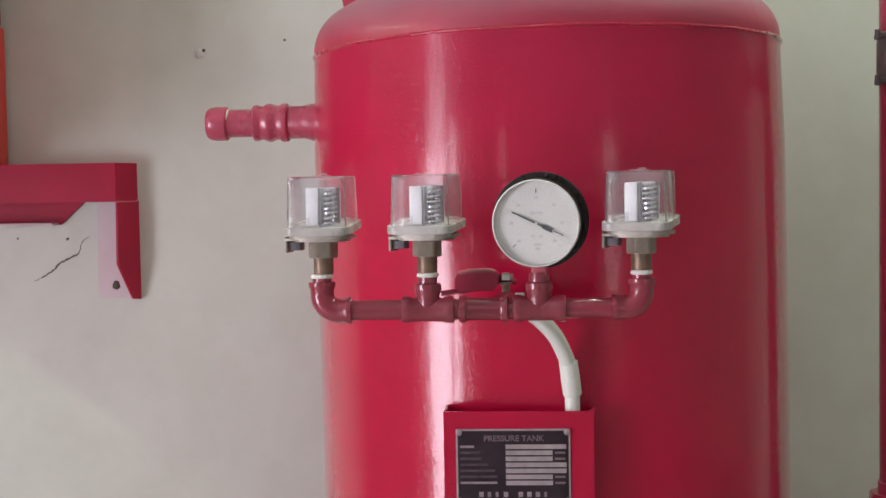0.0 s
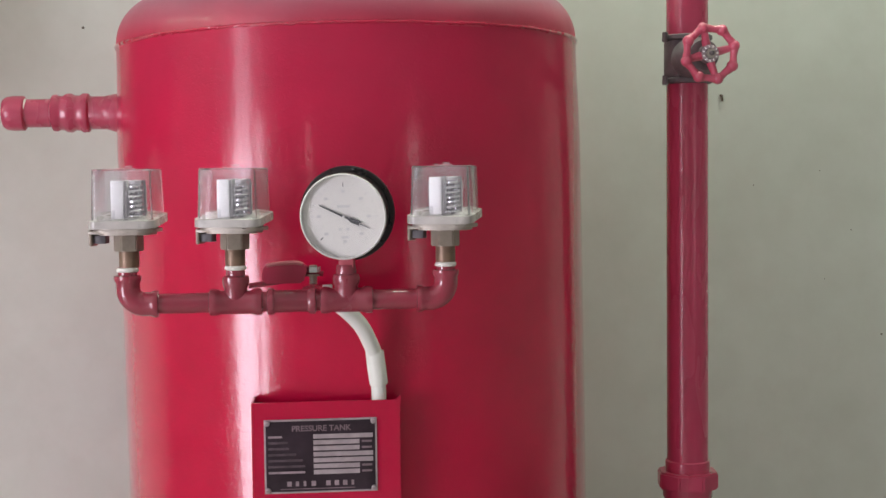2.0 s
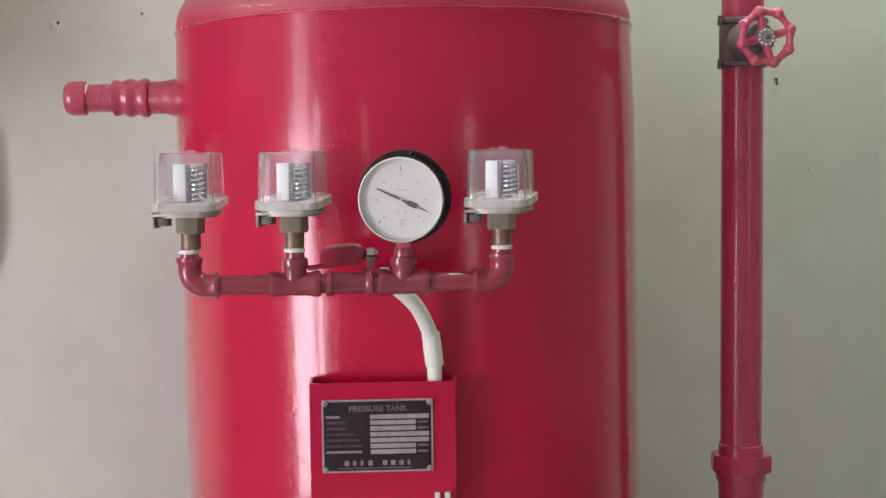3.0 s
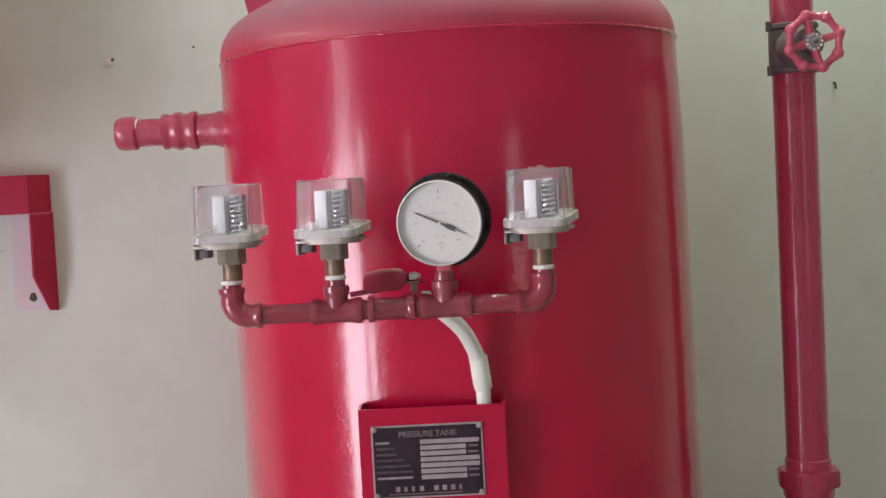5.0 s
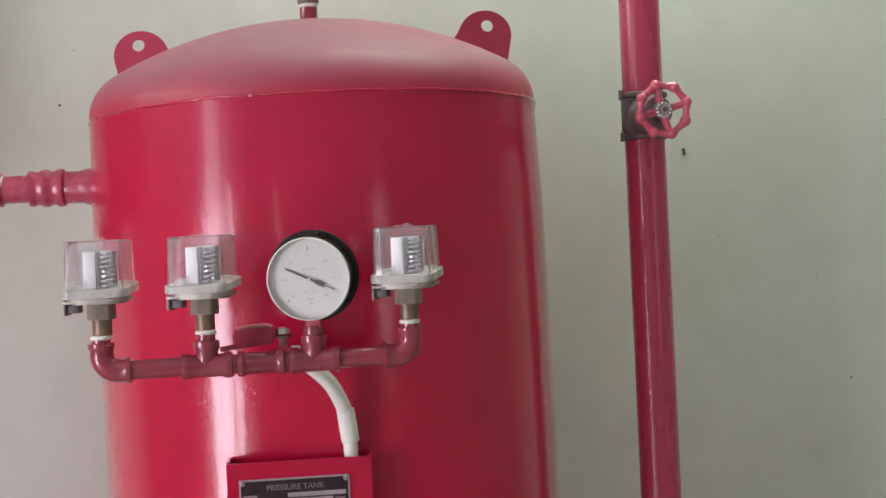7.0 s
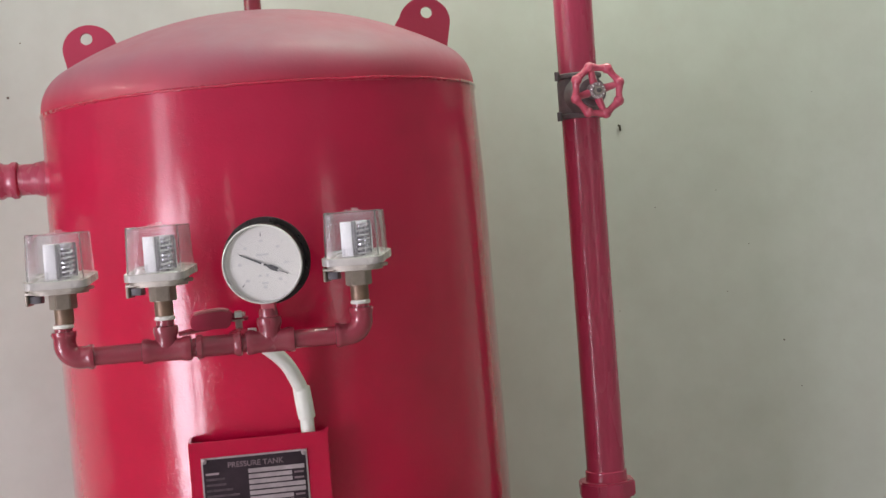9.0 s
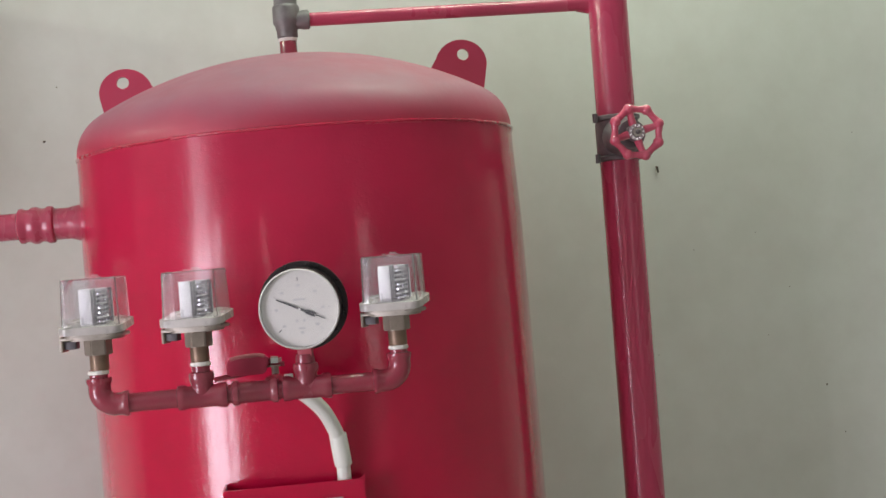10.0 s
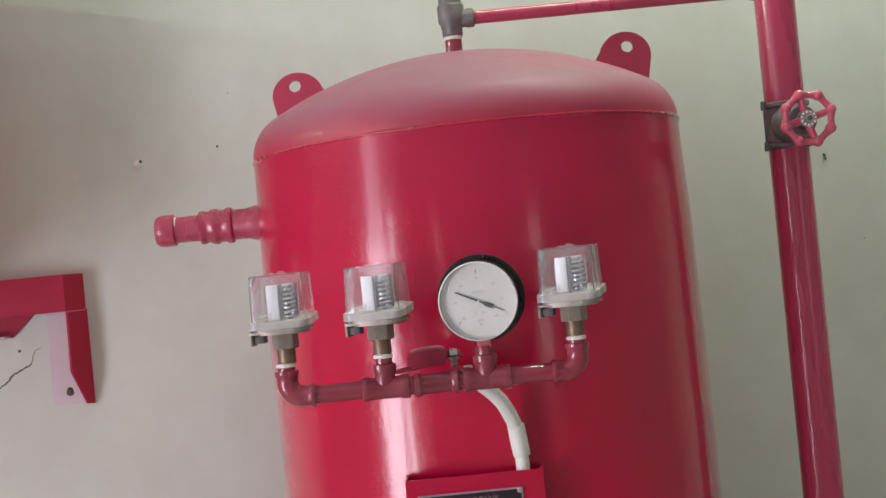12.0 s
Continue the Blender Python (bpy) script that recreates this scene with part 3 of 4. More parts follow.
elbow(XE1, 1)
elbow(XE4, -1)
for x in (XT2, XT3):
    bm = B()
    beaded(bm, mp(x), mp(x - 0.030))
    beaded(bm, mp(x), mp(x + 0.030))
    beaded(bm, mp(x), mp(x, 0.030), 0.0132)
    part("tee", bm, mat_fitting, man, "malleable iron tee with rolled rims")
for a, b in ((XE1 + 0.03, XT2 - 0.028), (XT3 + 0.028, XE4 - 0.03), (XT2 + 0.028, XT3 - 0.028)):
    part("pipe", turned(B(), mp(a), mp(b), [(0.0114, 0), (0.0113, 0.3), (0.0114, 0.6), (0.0113, 1.0)], 24, lumpy), mat_fitting, man)
# socket between the tees with the branch back to the tank
bm = turned(B(), mp(XT2 + 0.034), mp(XT3 - 0.034), [(0.0120, 0), (0.0150, 0.03), (0.0152, 0.13), (0.0128, 0.18), (0.0126, 0.82), (0.0150, 0.87), (0.0152, 0.97), (0.0120, 1.0)], 28, lumpy)
part("socket", bm, mat_fitting, man)
BX = -0.050
part("branch_pipe", rod(B(), (BX, MY + 0.008, MZ - 0.002), (BX, -0.322, MZ - 0.002), 0.0105, 20), mat_fitting, man)
for x in (XE1, XT2, XE4):
    part("nipple", turned(B(), mp(x, 0.027), mp(x, 0.042), [(0.0108, 0), (0.0108, 1.0)], 24), mat_fitting, man)
    part("thread_tape", turned(B(), mp(x, 0.0365), mp(x, 0.0415), [(0.0112, 0), (0.0122, 0.25), (0.0119, 0.8), (0.0108, 1.0)], 24, lambda a, z: 0.0008 * noise.noise(Vector((2 * math.cos(a), 2 * math.sin(a), z * 300)))), mat_tape, man, "white sealing tape")
part("nipple", turned(B(), mp(XT3, 0.026), mp(XT3, 0.040), [(0.0115, 0), (0.0115, 0.6), (0.0105, 1.0)], 24), mat_fitting, man)

# ---- ball valve on the branch ----
valve = thing("ball_valve", (BX, -0.395, MZ), "small ball valve with red vinyl lever", "valve")
part("body", turned(B(), (BX, -0.425, MZ - 0.002), (BX, -0.365, MZ - 0.002), [(0.0145, 0), (0.0145, 0.2), (0.0175, 0.3), (0.0175, 0.7), (0.0145, 0.8), (0.0145, 1.0)], 8), mat_fitting, valve)
part("stem", rod(B(), (BX, -0.395, MZ + 0.012), (BX, -0.395, MZ + 0.036), 0.0045, 14), mat_zinc, valve)
part("nut", prism(B(), hexagon(0.0090), MZ + 0.028, MZ + 0.0345, Matrix.Translation((BX, -0.395, 0))), mat_spring, valve)
part("washer", prism(B(), hexagon(0.0092, 14), MZ + 0.0235, MZ + 0.0255, Matrix.Translation((BX - 0.001, -0.395, 0))), mat_zinc, valve)
# lever: a strip that rises from the stem, then a folded vinyl grip
bm = sweep(B(), arc_points([(BX + 0.012, -0.397, MZ + 0.026), (BX - 0.008, -0.397, MZ + 0.0265), (BX - 0.024, -0.398, MZ + 0.020), (BX - 0.075, -0.402, MZ + 0.0135)], 6), 0.0032, 8)
part("lever_strip", bm, mat_fitting, valve)
bm = prism(B(), [(-0.010, -0.006), (-0.004, 0.010), (-0.006, 0.0165), (-0.014, 0.0185), (-0.052, 0.0165), (-0.056, 0.012), (-0.058, 0.002), (-0.055, -0.006)], -0.006, 0.006, Matrix.Translation((BX - 0.002, -0.402, MZ + 0.022)) @ Matrix.Rotation(radians(90), 4, "X"))
bmesh.ops.bevel(bm, geom=list(bm.edges), offset=0.0022, segments=2, affect="EDGES")
grip = part("lever_grip", bm, mat_lug, valve, "red vinyl grip paler along its top")
# paler strip along the grip's top edge
bm = sweep(B(), arc_points([(BX - 0.012, -0.4075, MZ + 0.0380), (BX - 0.020, -0.4075, MZ + 0.0402), (BX - 0.040, -0.4075, MZ + 0.0395), (BX - 0.054, -0.4075, MZ + 0.0370)], 6), 0.0024, 8)
part("pale_top", bm, mat_pale_vinyl, grip)
part("tape_end", box(B(), (BX + 0.011, -0.440, MZ + 0.009), (BX + 0.022, -0.4375, MZ + 0.0165), 0.0008, 1, None), mat_tape, valve, "loose end of white sealing tape")

# ---- pressure switches ----
def pressure_switch():
    """Built round its stem at the origin; the front looks along -y."""
    sw = thing("pressure_switch", (0, 0, 0), "pressure switch with cloudy clear cover and coil spring", "pressure switch", "switches on the manifold")
    W, D = 0.066, 0.052
    # neck, hexagon, union
    part("neck", turned(B(), (0, 0, 0.000), (0, 0, 0.020), [(0.0108, 0), (0.0112, 0.1), (0.0112, 0.9), (0.0105, 1.0)], 24), mat_brass, sw)
    bm = prism(B(), hexagon(0.0168, 6, 0.3), 0.018, 0.0365)
    bmesh.ops.bevel(bm, geom=list(bm.edges), offset=0.0012, segments=2, affect="EDGES")
    part("hexagon", bm, mat_hex, sw)
    bm = prism(B(), rounded(W - 0.008, D - 0.006, 0.014), 0.0365, 0.0398)
    part("base_plate", bm, mat_zinc, sw, "zinc base plate", 30)
    bm = prism(B(), rounded(W + 0.004, D + 0.004, 0.016), 0.0396, 0.0436)
    bmesh.ops.bevel(bm, geom=[e for e in bm.edges if abs(e.verts[0].co.z - e.verts[1].co.z) < 1e-5], offset=0.0012, segments=2, affect="EDGES")
    part("lower_flange", bm, mat_zinc, sw, "", 60)
    bm = prism(B(), rounded(W - 0.006, D - 0.006, 0.012), 0.0434, 0.0446)
    for v in bm.verts:
        if v.co.z > 0.044:
            v.co.z += 0.12 * (v.co.y + D / 2)
    part("gasket", bm, mat_hex, sw, "", 30)
    # lipped rim of the cover
    bm = prism(B(), rounded(W + 0.0110, D + 0.0110, 0.012, 10), 0.0455, 0.0540)
    bmesh.ops.bevel(bm, geom=[e for e in bm.edges if abs(e.verts[0].co.z - e.verts[1].co.z) < 1e-5], offset=0.0041, segments=6, affect="EDGES")
    for v in bm.verts:
        v.co.z += 0.13 * (v.co.y + D / 2) - 0.0010
    part("cover_rim", bm, mat_flange, sw, "thick cream plastic rim", 85)
    # cloudy cover, slightly wider at the top, hollow
    bm = B()
    rings = []
    for w, d, r, z in ((W + 0.003, D + 0.003, 0.006, 0.051), (W, D, 0.006, 0.1078), (W - 0.002, D - 0.002, 0.005, 0.1092)):
        rings.append([bm.verts.new((x, y, z)) for x, y in rounded(w, d, r, 4)])
    inner = []
    for w, d, r, z in ((W - 0.001, D - 0.001, 0.004, 0.051), (W - 0.004, D - 0.004, 0.004, 0.1070)):
        inner.append([bm.verts.new((x, y, z)) for x, y in rounded(w, d, r, 4)])
    k = len(rings[0])
    for a, b in ((rings[0], rings[1]), (rings[1], rings[2]), (inner[1], inner[0]), (inner[0], rings[0])):
        for i in range(k):
            bm.faces.new((a[i], a[(i + 1) % k], b[(i + 1) % k], b[i]))
    bm.faces.new(rings[2])
    bm.faces.new(inner[1])
    cover = part("cover", bm, mat_cover_clear, sw, "cloudy clear plastic cover", 35)
    cover.visible_shadow = False
    part("cover_screw", turned(B(), (0.002, 0.0, 0.1092), (0.002, 0.0, 0.1130), [(0.0075, 0), (0.0075, 0.35), (0.0042, 0.4), (0.0042, 1.0)], 16), mat_cover, cover)
    part("cover_nib", box(B(), (-0.011, -0.006, 0.1092), (-0.006, -0.001, 0.1115), 0.001), mat_cover, cover)
    # insides: housing, scale plate, spring, adjusting spindle, turned a little within the cover
    IN = Matrix.Rotation(radians(8), 4, "Z")

    def inside(name, bm, mat, parent, label="", smooth=40.0):
        bmesh.ops.transform(bm, matrix=IN, verts=bm.verts)
        return part(name, bm, mat, parent, label, smooth)

    inside("housing", box(B(), (-0.019, 0.003, 0.0525), (0.019, 0.015, 0.090), 0.002), mat_grey_inside, sw)
    # grey block giving the white scale box a shaded right side
    inside("scale_box_side", box(B(), (-0.0028, -0.0135, 0.0525), (0.0012, 0.004, 0.0950), 0.001), mat_grey_inside, sw)
    # dark sheet added behind the spring as shade between its coils
    inside("coil_gap_shade", box(B(), (0.0020, -0.001, 0.0525), (0.0195, 0.0015, 0.0945), 0.0006), mat_inside, sw)
    scale = inside("scale_plate", box(B(), (-0.0155, -0.016, 0.053), (-0.0020, -0.0125, 0.0955), 0.0006), mat_scale, sw, "white scale plate")
    inside("scale_mark", box(B(), (-0.0148, -0.0166, 0.055), (-0.0112, -0.0161, 0.0640)), mat_grey_ink, scale)
    pts = []
    for i in range(7 * 18 + 1):
        a = 2 * math.pi * i / 18
        pts.append((0.0105 + 0.0078 * math.cos(a), -0.011 + 0.0078 * math.sin(a), 0.0535 + 0.0375 * i / (7 * 18)))
    inside("coil_spring", sweep(B(), pts, 0.0015, 7), mat_spring, sw, "bright coil spring")
    inside("spindle", rod(B(), (0.0105, -0.011, 0.053), (0.0105, -0.011, 0.0940), 0.0026, 12), mat_inside, sw)
    inside("adjusting_nut", turned(B(), (0.0105, -0.011, 0.0918), (0.0105, -0.011, 0.0955), [(0.0062, 0), (0.0068, 0.2), (0.0068, 0.8), (0.0050, 1.0)], 14), mat_grey_inside, sw)
    # cable outlet and its dark hollow under the rim, at the side
    gland = part("cable_outlet", box(B(), (-W / 2 - 0.0075, -0.016, 0.0245), (-W / 2 - 0.0035, 0.006, 0.0425), 0.0015), mat_hex, sw)
    # dark block inside the outlet, painting the shade of its hollow
    part("outlet_hollow_shade", box(B(), (-W / 2 - 0.0035, -0.012, 0.0270), (-W / 2 + 0.0105, 0.003, 0.0365), 0.001), mat_inside, gland)
    part("outlet_tongue", box(B(), (-W / 2 - 0.0070, -0.017, 0.0375), (-W / 2 + 0.0140, 0.005, 0.0412), 0.001), mat_zinc, gland)
    return sw


switch = pressure_switch()
SW_Z = MZ + 0.0415
switch.matrix_basis = pose(XE1 + 0.002, MY, SW_Z, 0, 0, -9)
copy_thing(switch, pose(XT2, MY, SW_Z, 0, 0, -16))
copy_thing(switch, pose(XE4, MY, SW_Z, 0, 0, -20))

# ---- pressure gauge ----
GM = pose(-0.0145, -0.472, 1.3740) @ Matrix.Rotation(radians(-8), 4, "Z") @ Matrix.Rotation(radians(94), 4, "X") @ Matrix.Diagonal((0.965, 0.965, 1.0, 1.0))
gauge = thing("pressure_gauge", (-0.012, -0.455, 1.319), "round white-faced pressure gauge in a black flanged case", "pressure gauge")
part("case", lathe(B(), [(0, -0.040), (0.047, -0.040), (0.0495, -0.037), (0.0495, 0.0), (0.0485, 0.0), (0.0480, -0.0052), (0, -0.0052)], GM, 64), mat_black, gauge)
flange = part("rear_flange", lathe(B(), [(0.040, -0.040), (0.0562, -0.040), (0.0567, -0.0385), (0.0567, -0.0370), (0.0557, -0.0360), (0.040, -0.0360), (0.040, -0.040)], GM, 64), mat_black, gauge)
for a in (80, 200, 320):
    c = Matrix.Rotation(radians(a), 4, "Z") @ Vector((0.0530, 0, 0))
    part("flange_screw", lathe(B(), [(0, -0.036), (0.0028, -0.036), (0.0026, -0.0345), (0.0014, -0.0338), (0, -0.0337)], GM @ Matrix.Translation(c), 12), mat_black, flange)
part("bezel", lathe(B(), [(0.0478, -0.0042), (0.0484, -0.0042), (0.0484, 0.0), (0.0498, 0.0), (0.0503, 0.0022), (0.0495, 0.0040), (0.0487, 0.0044), (0.0480, 0.0034), (0.0478, 0.0), (0.0478, -0.0042)], GM, 72), mat_bezel, gauge, "thin bright rim")
dial = part("dial", lathe(B(), [(0, -0.0036), (0.0477, -0.0036), (0.0477, -0.0048), (0, -0.0048)], GM, 72), mat_dial, gauge, "white dial with faint marks")
DZ = -0.0035


def dial_bar(r0, r1, deg, w, mat, name="scale_tick"):
    """deg: clockwise from twelve o'clock."""
    bm = box(B(), (-w / 2, r0, DZ), (w / 2, r1, DZ + 0.0003))
    bmesh.ops.transform(bm, matrix=GM @ Matrix.Rotation(-radians(deg), 4, "Z"), verts=bm.verts)
    return part(name, bm, mat, dial)


for i in range(31):
    deg = -135 + 270 * i / 30
    major = i % 5 == 0
    dial_bar(0.0345 if major else 0.0372, 0.0392, deg, 0.0009 if major else 0.0005, mat_ink if i in (0, 15) else mat_grey_ink)
for i in range(0, 31, 5):
    deg = -135 + 270 * i / 30
    a = radians(deg)
    x, y = 0.0290 * math.sin(a), 0.0290 * math.cos(a)
    bm = box(B(), (x - 0.0023, y - 0.0016, DZ), (x + 0.0023, y + 0.0016, DZ + 0.0003), m=None)
    bmesh.ops.transform(bm, matrix=GM, verts=bm.verts)
    part("numeral_bar", bm, mat_grey_ink, dial)
for x, y, w, hh in ((0.000, 0.0115, 0.0150, 0.0026), (-0.0045, -0.0150, 0.0036, 0.0030), (0.0045, -0.0150, 0.0036, 0.0030), (0.001, -0.0245, 0.0085, 0.0026), (0.001, -0.0295, 0.0045, 0.0034)):
    bm = box(B(), (x - w / 2, y - hh / 2, DZ), (x + w / 2, y + hh / 2, DZ + 0.0003))
    bmesh.ops.transform(bm, matrix=GM, verts=bm.verts)
    part("legend_bar", bm, mat_grey_ink, dial)
bm = prism(B(), [(-0.0007, 0.031), (0.0007, 0.031), (0.0013, 0.0), (0.0012, -0.006), (0.0030, -0.0105), (0.0026, -0.0215), (0.0, -0.0195), (-0.0026, -0.0215), (-0.0030, -0.0105), (-0.0012, -0.006), (-0.0013, 0.0)], -0.0020, -0.0014, GM @ Matrix.Rotation(-radians(-65), 4, "Z"))
needle = part("needle", bm, mat_ink, gauge, "black tapering needle")
part("needle_tail_tip", prism(B(), [(-0.0005, -0.021), (0.0005, -0.021), (0.0004, -0.034), (-0.0004, -0.034)], -0.0020, -0.0015, GM @ Matrix.Rotation(-radians(-65), 4, "Z")), mat_ink, needle)
part("needle_hub", lathe(B(), [(0, 0.0002), (0.0015, 0.0), (0.0017, -0.0034), (0, -0.0034)], GM, 16), mat_bezel, needle)
glass_mat, gnt, gb = material("thin_gauge_glass")
gb.inputs["Base Color"].default_value = (0.9, 0.9, 0.9, 1)
gb.inputs["Alpha"].default_value = 0.05
gb.inputs["Roughness"].default_value = 0.12
pane = part("glass", lathe(B(), [(0, 0.0030), (0.0477, 0.0030), (0.0477, 0.0022), (0, 0.0022)], GM, 48), glass_mat, gauge)
pane.visible_shadow = False
bm = box(B(), (-0.0085, -0.0085, 0), (0.0085, 0.0085, 0.0115), 0.0015)
bmesh.ops.transform(bm, matrix=Matrix.Translation((XT3 + 0.001, MY + 0.001, MZ + 0.036)) @ Matrix.Rotation(radians(-8), 4, "Z"), verts=bm.verts)
part("stem", bm, mat_lever, gauge, "square stem")

# ---- white conduit ----
conduit = thing("cable_conduit", (0.026, -0.350, 1.149), "white plastic cable conduit running into the nameplate bracket", "conduit")
pts = arc_points([(-0.060, -0.378, 1.280), (-0.044, -0.385, 1.279), (-0.022, -0.385, 1.268), (0.004, -0.372, 1.242), (0.018, -0.358, 1.214), (0.0228, -0.3505, 1.199)], 8)
part("flexible_tube", sweep(B(), pts, 0.0096, 18), mat_conduit, conduit)
part("sleeve", turned(B(), (0.0222, -0.3515, 1.205), (0.0270, -0.3480, 1.164), [(0.0092, 0), (0.0113, 0.0), (0.0116, 0.5), (0.0113, 0.96), (0.0105, 1.0)], 24), mat_conduit, conduit, "slightly thicker joining sleeve")
part("lower_tube", rod(B(), (0.0265, -0.3480, 1.168), (0.0285, -0.3465, 1.060), 0.0090, 20), mat_conduit, conduit)

# ---- riser pipe ----
RX, RY, RR = 0.5100, -0.010, 0.0312
riser = thing("riser_pipe", (RX, RY, 0), "red-painted vertical steel water pipe beside the tank", "pipe")


def rp(z):
    return (RX, RY, z)


part("upper_pipe", rod(B(), rp(0.95), rp(ROOM_H), RR, 48), mat_pipe, riser)
part("lower_pipe", rod(B(), rp(0.0), rp(0.95), 0.0335, 40), mat_pipe, riser)
un = part("union", turned(B(), rp(0.9815), rp(0.962), [(RR, 0), (0.0335, 0.08), (0.0340, 0.9), (0.036, 1.0)], 40), mat_pipe, riser, "large hexagonal pipe union")
bm = prism(B(), hexagon(0.0475, 8, 0.25), 0.9385, 0.9645)
bmesh.ops.bevel(bm, geom=list(bm.edges), offset=0.0025, segments=2, affect="EDGES")
bmesh.ops.transform(bm, matrix=Matrix.Translation((RX, RY, 0)), verts=bm.verts)
part("union_nut", bm, mat_pipe, un)
part("union_tail", turned(B(), rp(0.940), rp(0.900), [(0.0375, 0), (0.0375, 0.35), (0.0345, 0.5), (0.0340, 1.0)], 40), mat_pipe, un)

# ---- gate valve on the riser ----
VZ = 1.588
gv = thing("gate_valve", (RX, RY, VZ), "dark cast-iron pipe valve with a red handwheel", "valve")
part("body", turned(B(), rp(VZ - 0.031), rp(VZ + 0.031), [(0.0315, 0), (0.0345, 0.12), (0.0350, 0.5), (0.0345, 0.88), (0.0315, 1.0)], 40, lumpy), mat_iron, gv)
for dz in (-0.032, 0.032):
    cl = part("clamp_ring", turned(B(), rp(VZ + dz - 0.0045), rp(VZ + dz + 0.0045), [(0.0345, 0), (0.0372, 0.2), (0.0372, 0.8), (0.0345, 1.0)], 40, lumpy), mat_iron, gv)
    part("clamp_bolt", rod(B(), (RX - 0.0390, RY - 0.020, VZ + dz - 0.007), (RX - 0.0390, RY - 0.020, VZ + dz + 0.007), 0.0042, 8), mat_iron, cl)
HXW, HY = 0.5025, -0.152
part("bonnet", turned(B(), (RX, RY - 0.025, VZ), (HXW + 0.002, HY + 0.018, VZ - 0.003), [(0.031, 0), (0.030, 0.25), (0.024, 0.45), (0.0165, 0.62), (0.0165, 0.80), (0.0105, 0.88), (0.0105, 1.0)], 28, lumpy), mat_iron, gv)
TURN = 0.30
WM = Matrix.Translation((HXW, HY, VZ - 0.004)) @ Matrix.Rotation(radians(4), 4, "Z") @ Matrix.Rotation(radians(90), 4, "X")
bm = B()
pts = []
for i in range(96):
    a = 2 * math.pi * i / 96
    rr = 0.0350 + 0.0010 * math.cos(8 * (a - TURN))
    pts.append(WM @ Vector((rr * math.cos(a), rr * math.sin(a), 0)))
sweep(bm, pts, lambda s: 0.0056 + 0.0007 * math.cos(16 * math.pi * s - 8 * TURN), 12, close=True)
for i in range(8):
    a = 2 * math.pi * i / 8 + TURN
    bmesh.ops.create_uvsphere(bm, u_segments=12, v_segments=8, radius=0.0082, matrix=WM @ Matrix.Translation((0.0364 * math.cos(a), 0.0364 * math.sin(a), 0)))
wheel = part("handwheel", bm, mat_wheel, gv, "red cast handwheel with eight knobs", 60)
for i in range(4):
    a = 2 * math.pi * i / 4 + 0.25
    bm = B()
    sweep(bm, [WM @ Vector((r * math.cos(a), r * math.sin(a), z)) for r, z in ((0.008, -0.007), (0.018, -0.006), (0.027, -0.003), (0.034, 0.0))], lambda s: 0.0066 - 0.0022 * s, 8)
    part("spoke", bm, mat_wheel, wheel)
part("hub", lathe(B(), [(0, -0.015), (0.0130, -0.015), (0.0135, -0.004), (0.0115, -0.001), (0, -0.001)], WM, 24), mat_iron, wheel)
part("identity_disc", lathe(B(), [(0.0075, -0.0012), (0.0125, -0.0012), (0.0125, 0.0004), (0.0075, 0.0004), (0.0075, -0.0012)], WM, 24), mat_silver, wheel)
for i in range(11):
    a = 2 * math.pi * i / 11 + 0.2
    part("raised_mark", box(B(), (-0.0011, -0.0016, 0.0), (0.0011, 0.0016, 0.0012), 0.0003, 1, WM @ Matrix.Rotation(a, 4, "Z") @ Matrix.Translation((0.0, 0.0101, 0.0002))), mat_spring, wheel)
part("bonnet_flange", lathe(B(), [(0, -0.030), (0.0215, -0.030), (0.0225, -0.027), (0.0215, -0.023), (0, -0.021)], WM, 28), mat_iron, gv)
part("stem_nut", prism(B(), hexagon(0.0072), -0.002, 0.0045, WM), mat_zinc, wheel)
part("stem_tip", lathe(B(), [(0, -0.002), (0.0036, -0.002), (0.0034, 0.0085), (0.0022, 0.0095), (0, 0.0095)], WM, 14), mat_iron, wheel)

# ---- vent line from the crown to the riser ----
HZ = 1.8065
vent = thing("vent_line", (0, 0, TOP), "thin red pipe from grey tee on the tank crown", "pipe")
part("stub", turned(B(), (0, 0, TOP - 0.012), (0, 0, 1.779), [(0.0150, 0), (0.0136, 0.35), (0.0134, 1.0)], 24), mat_fitting, vent)
part("thread_tape", turned(B(), (0, 0, 1.7735), (0, 0, 1.7795), [(0.0135, 0), (0.0148, 0.4), (0.0142, 1.0)], 24, lumpy), mat_tape, vent, "white sealing tape")
tee = turned(B(), (0, 0, 1.7785), (0, 0, 1.850), [(0.0142, 0), (0.0160, 0.03), (0.0162, 0.17), (0.0176, 0.20), (0.0178, 0.27), (0.0206, 0.33), (0.0212, 0.40), (0.0212, 0.66), (0.0204, 0.70), (0.0182, 0.72), (0.0178, 1.0)], 30, lumpy)
turned(tee, (0, 0, HZ), (0.036, 0, HZ), [(0.0140, 0), (0.0140, 0.60), (0.0152, 0.70), (0.0152, 0.95), (0.0130, 1.0)], 26, lumpy)
part("tee", tee, mat_galv, vent, "dusty grey galvanised tee")
part("air_vent", turned(B(), (0, 0, 1.849), (0, 0, 1.93), [(0.0178, 0), (0.0178, 0.25), (0.022, 0.32), (0.022, 0.85), (0.014, 1.0)], 26, lumpy), mat_galv, vent)
part("pipe", rod(B(), (0.033, 0, HZ), (RX - 0.024, RY + 0.006, HZ), 0.0107, 24), mat_nozzle, vent)
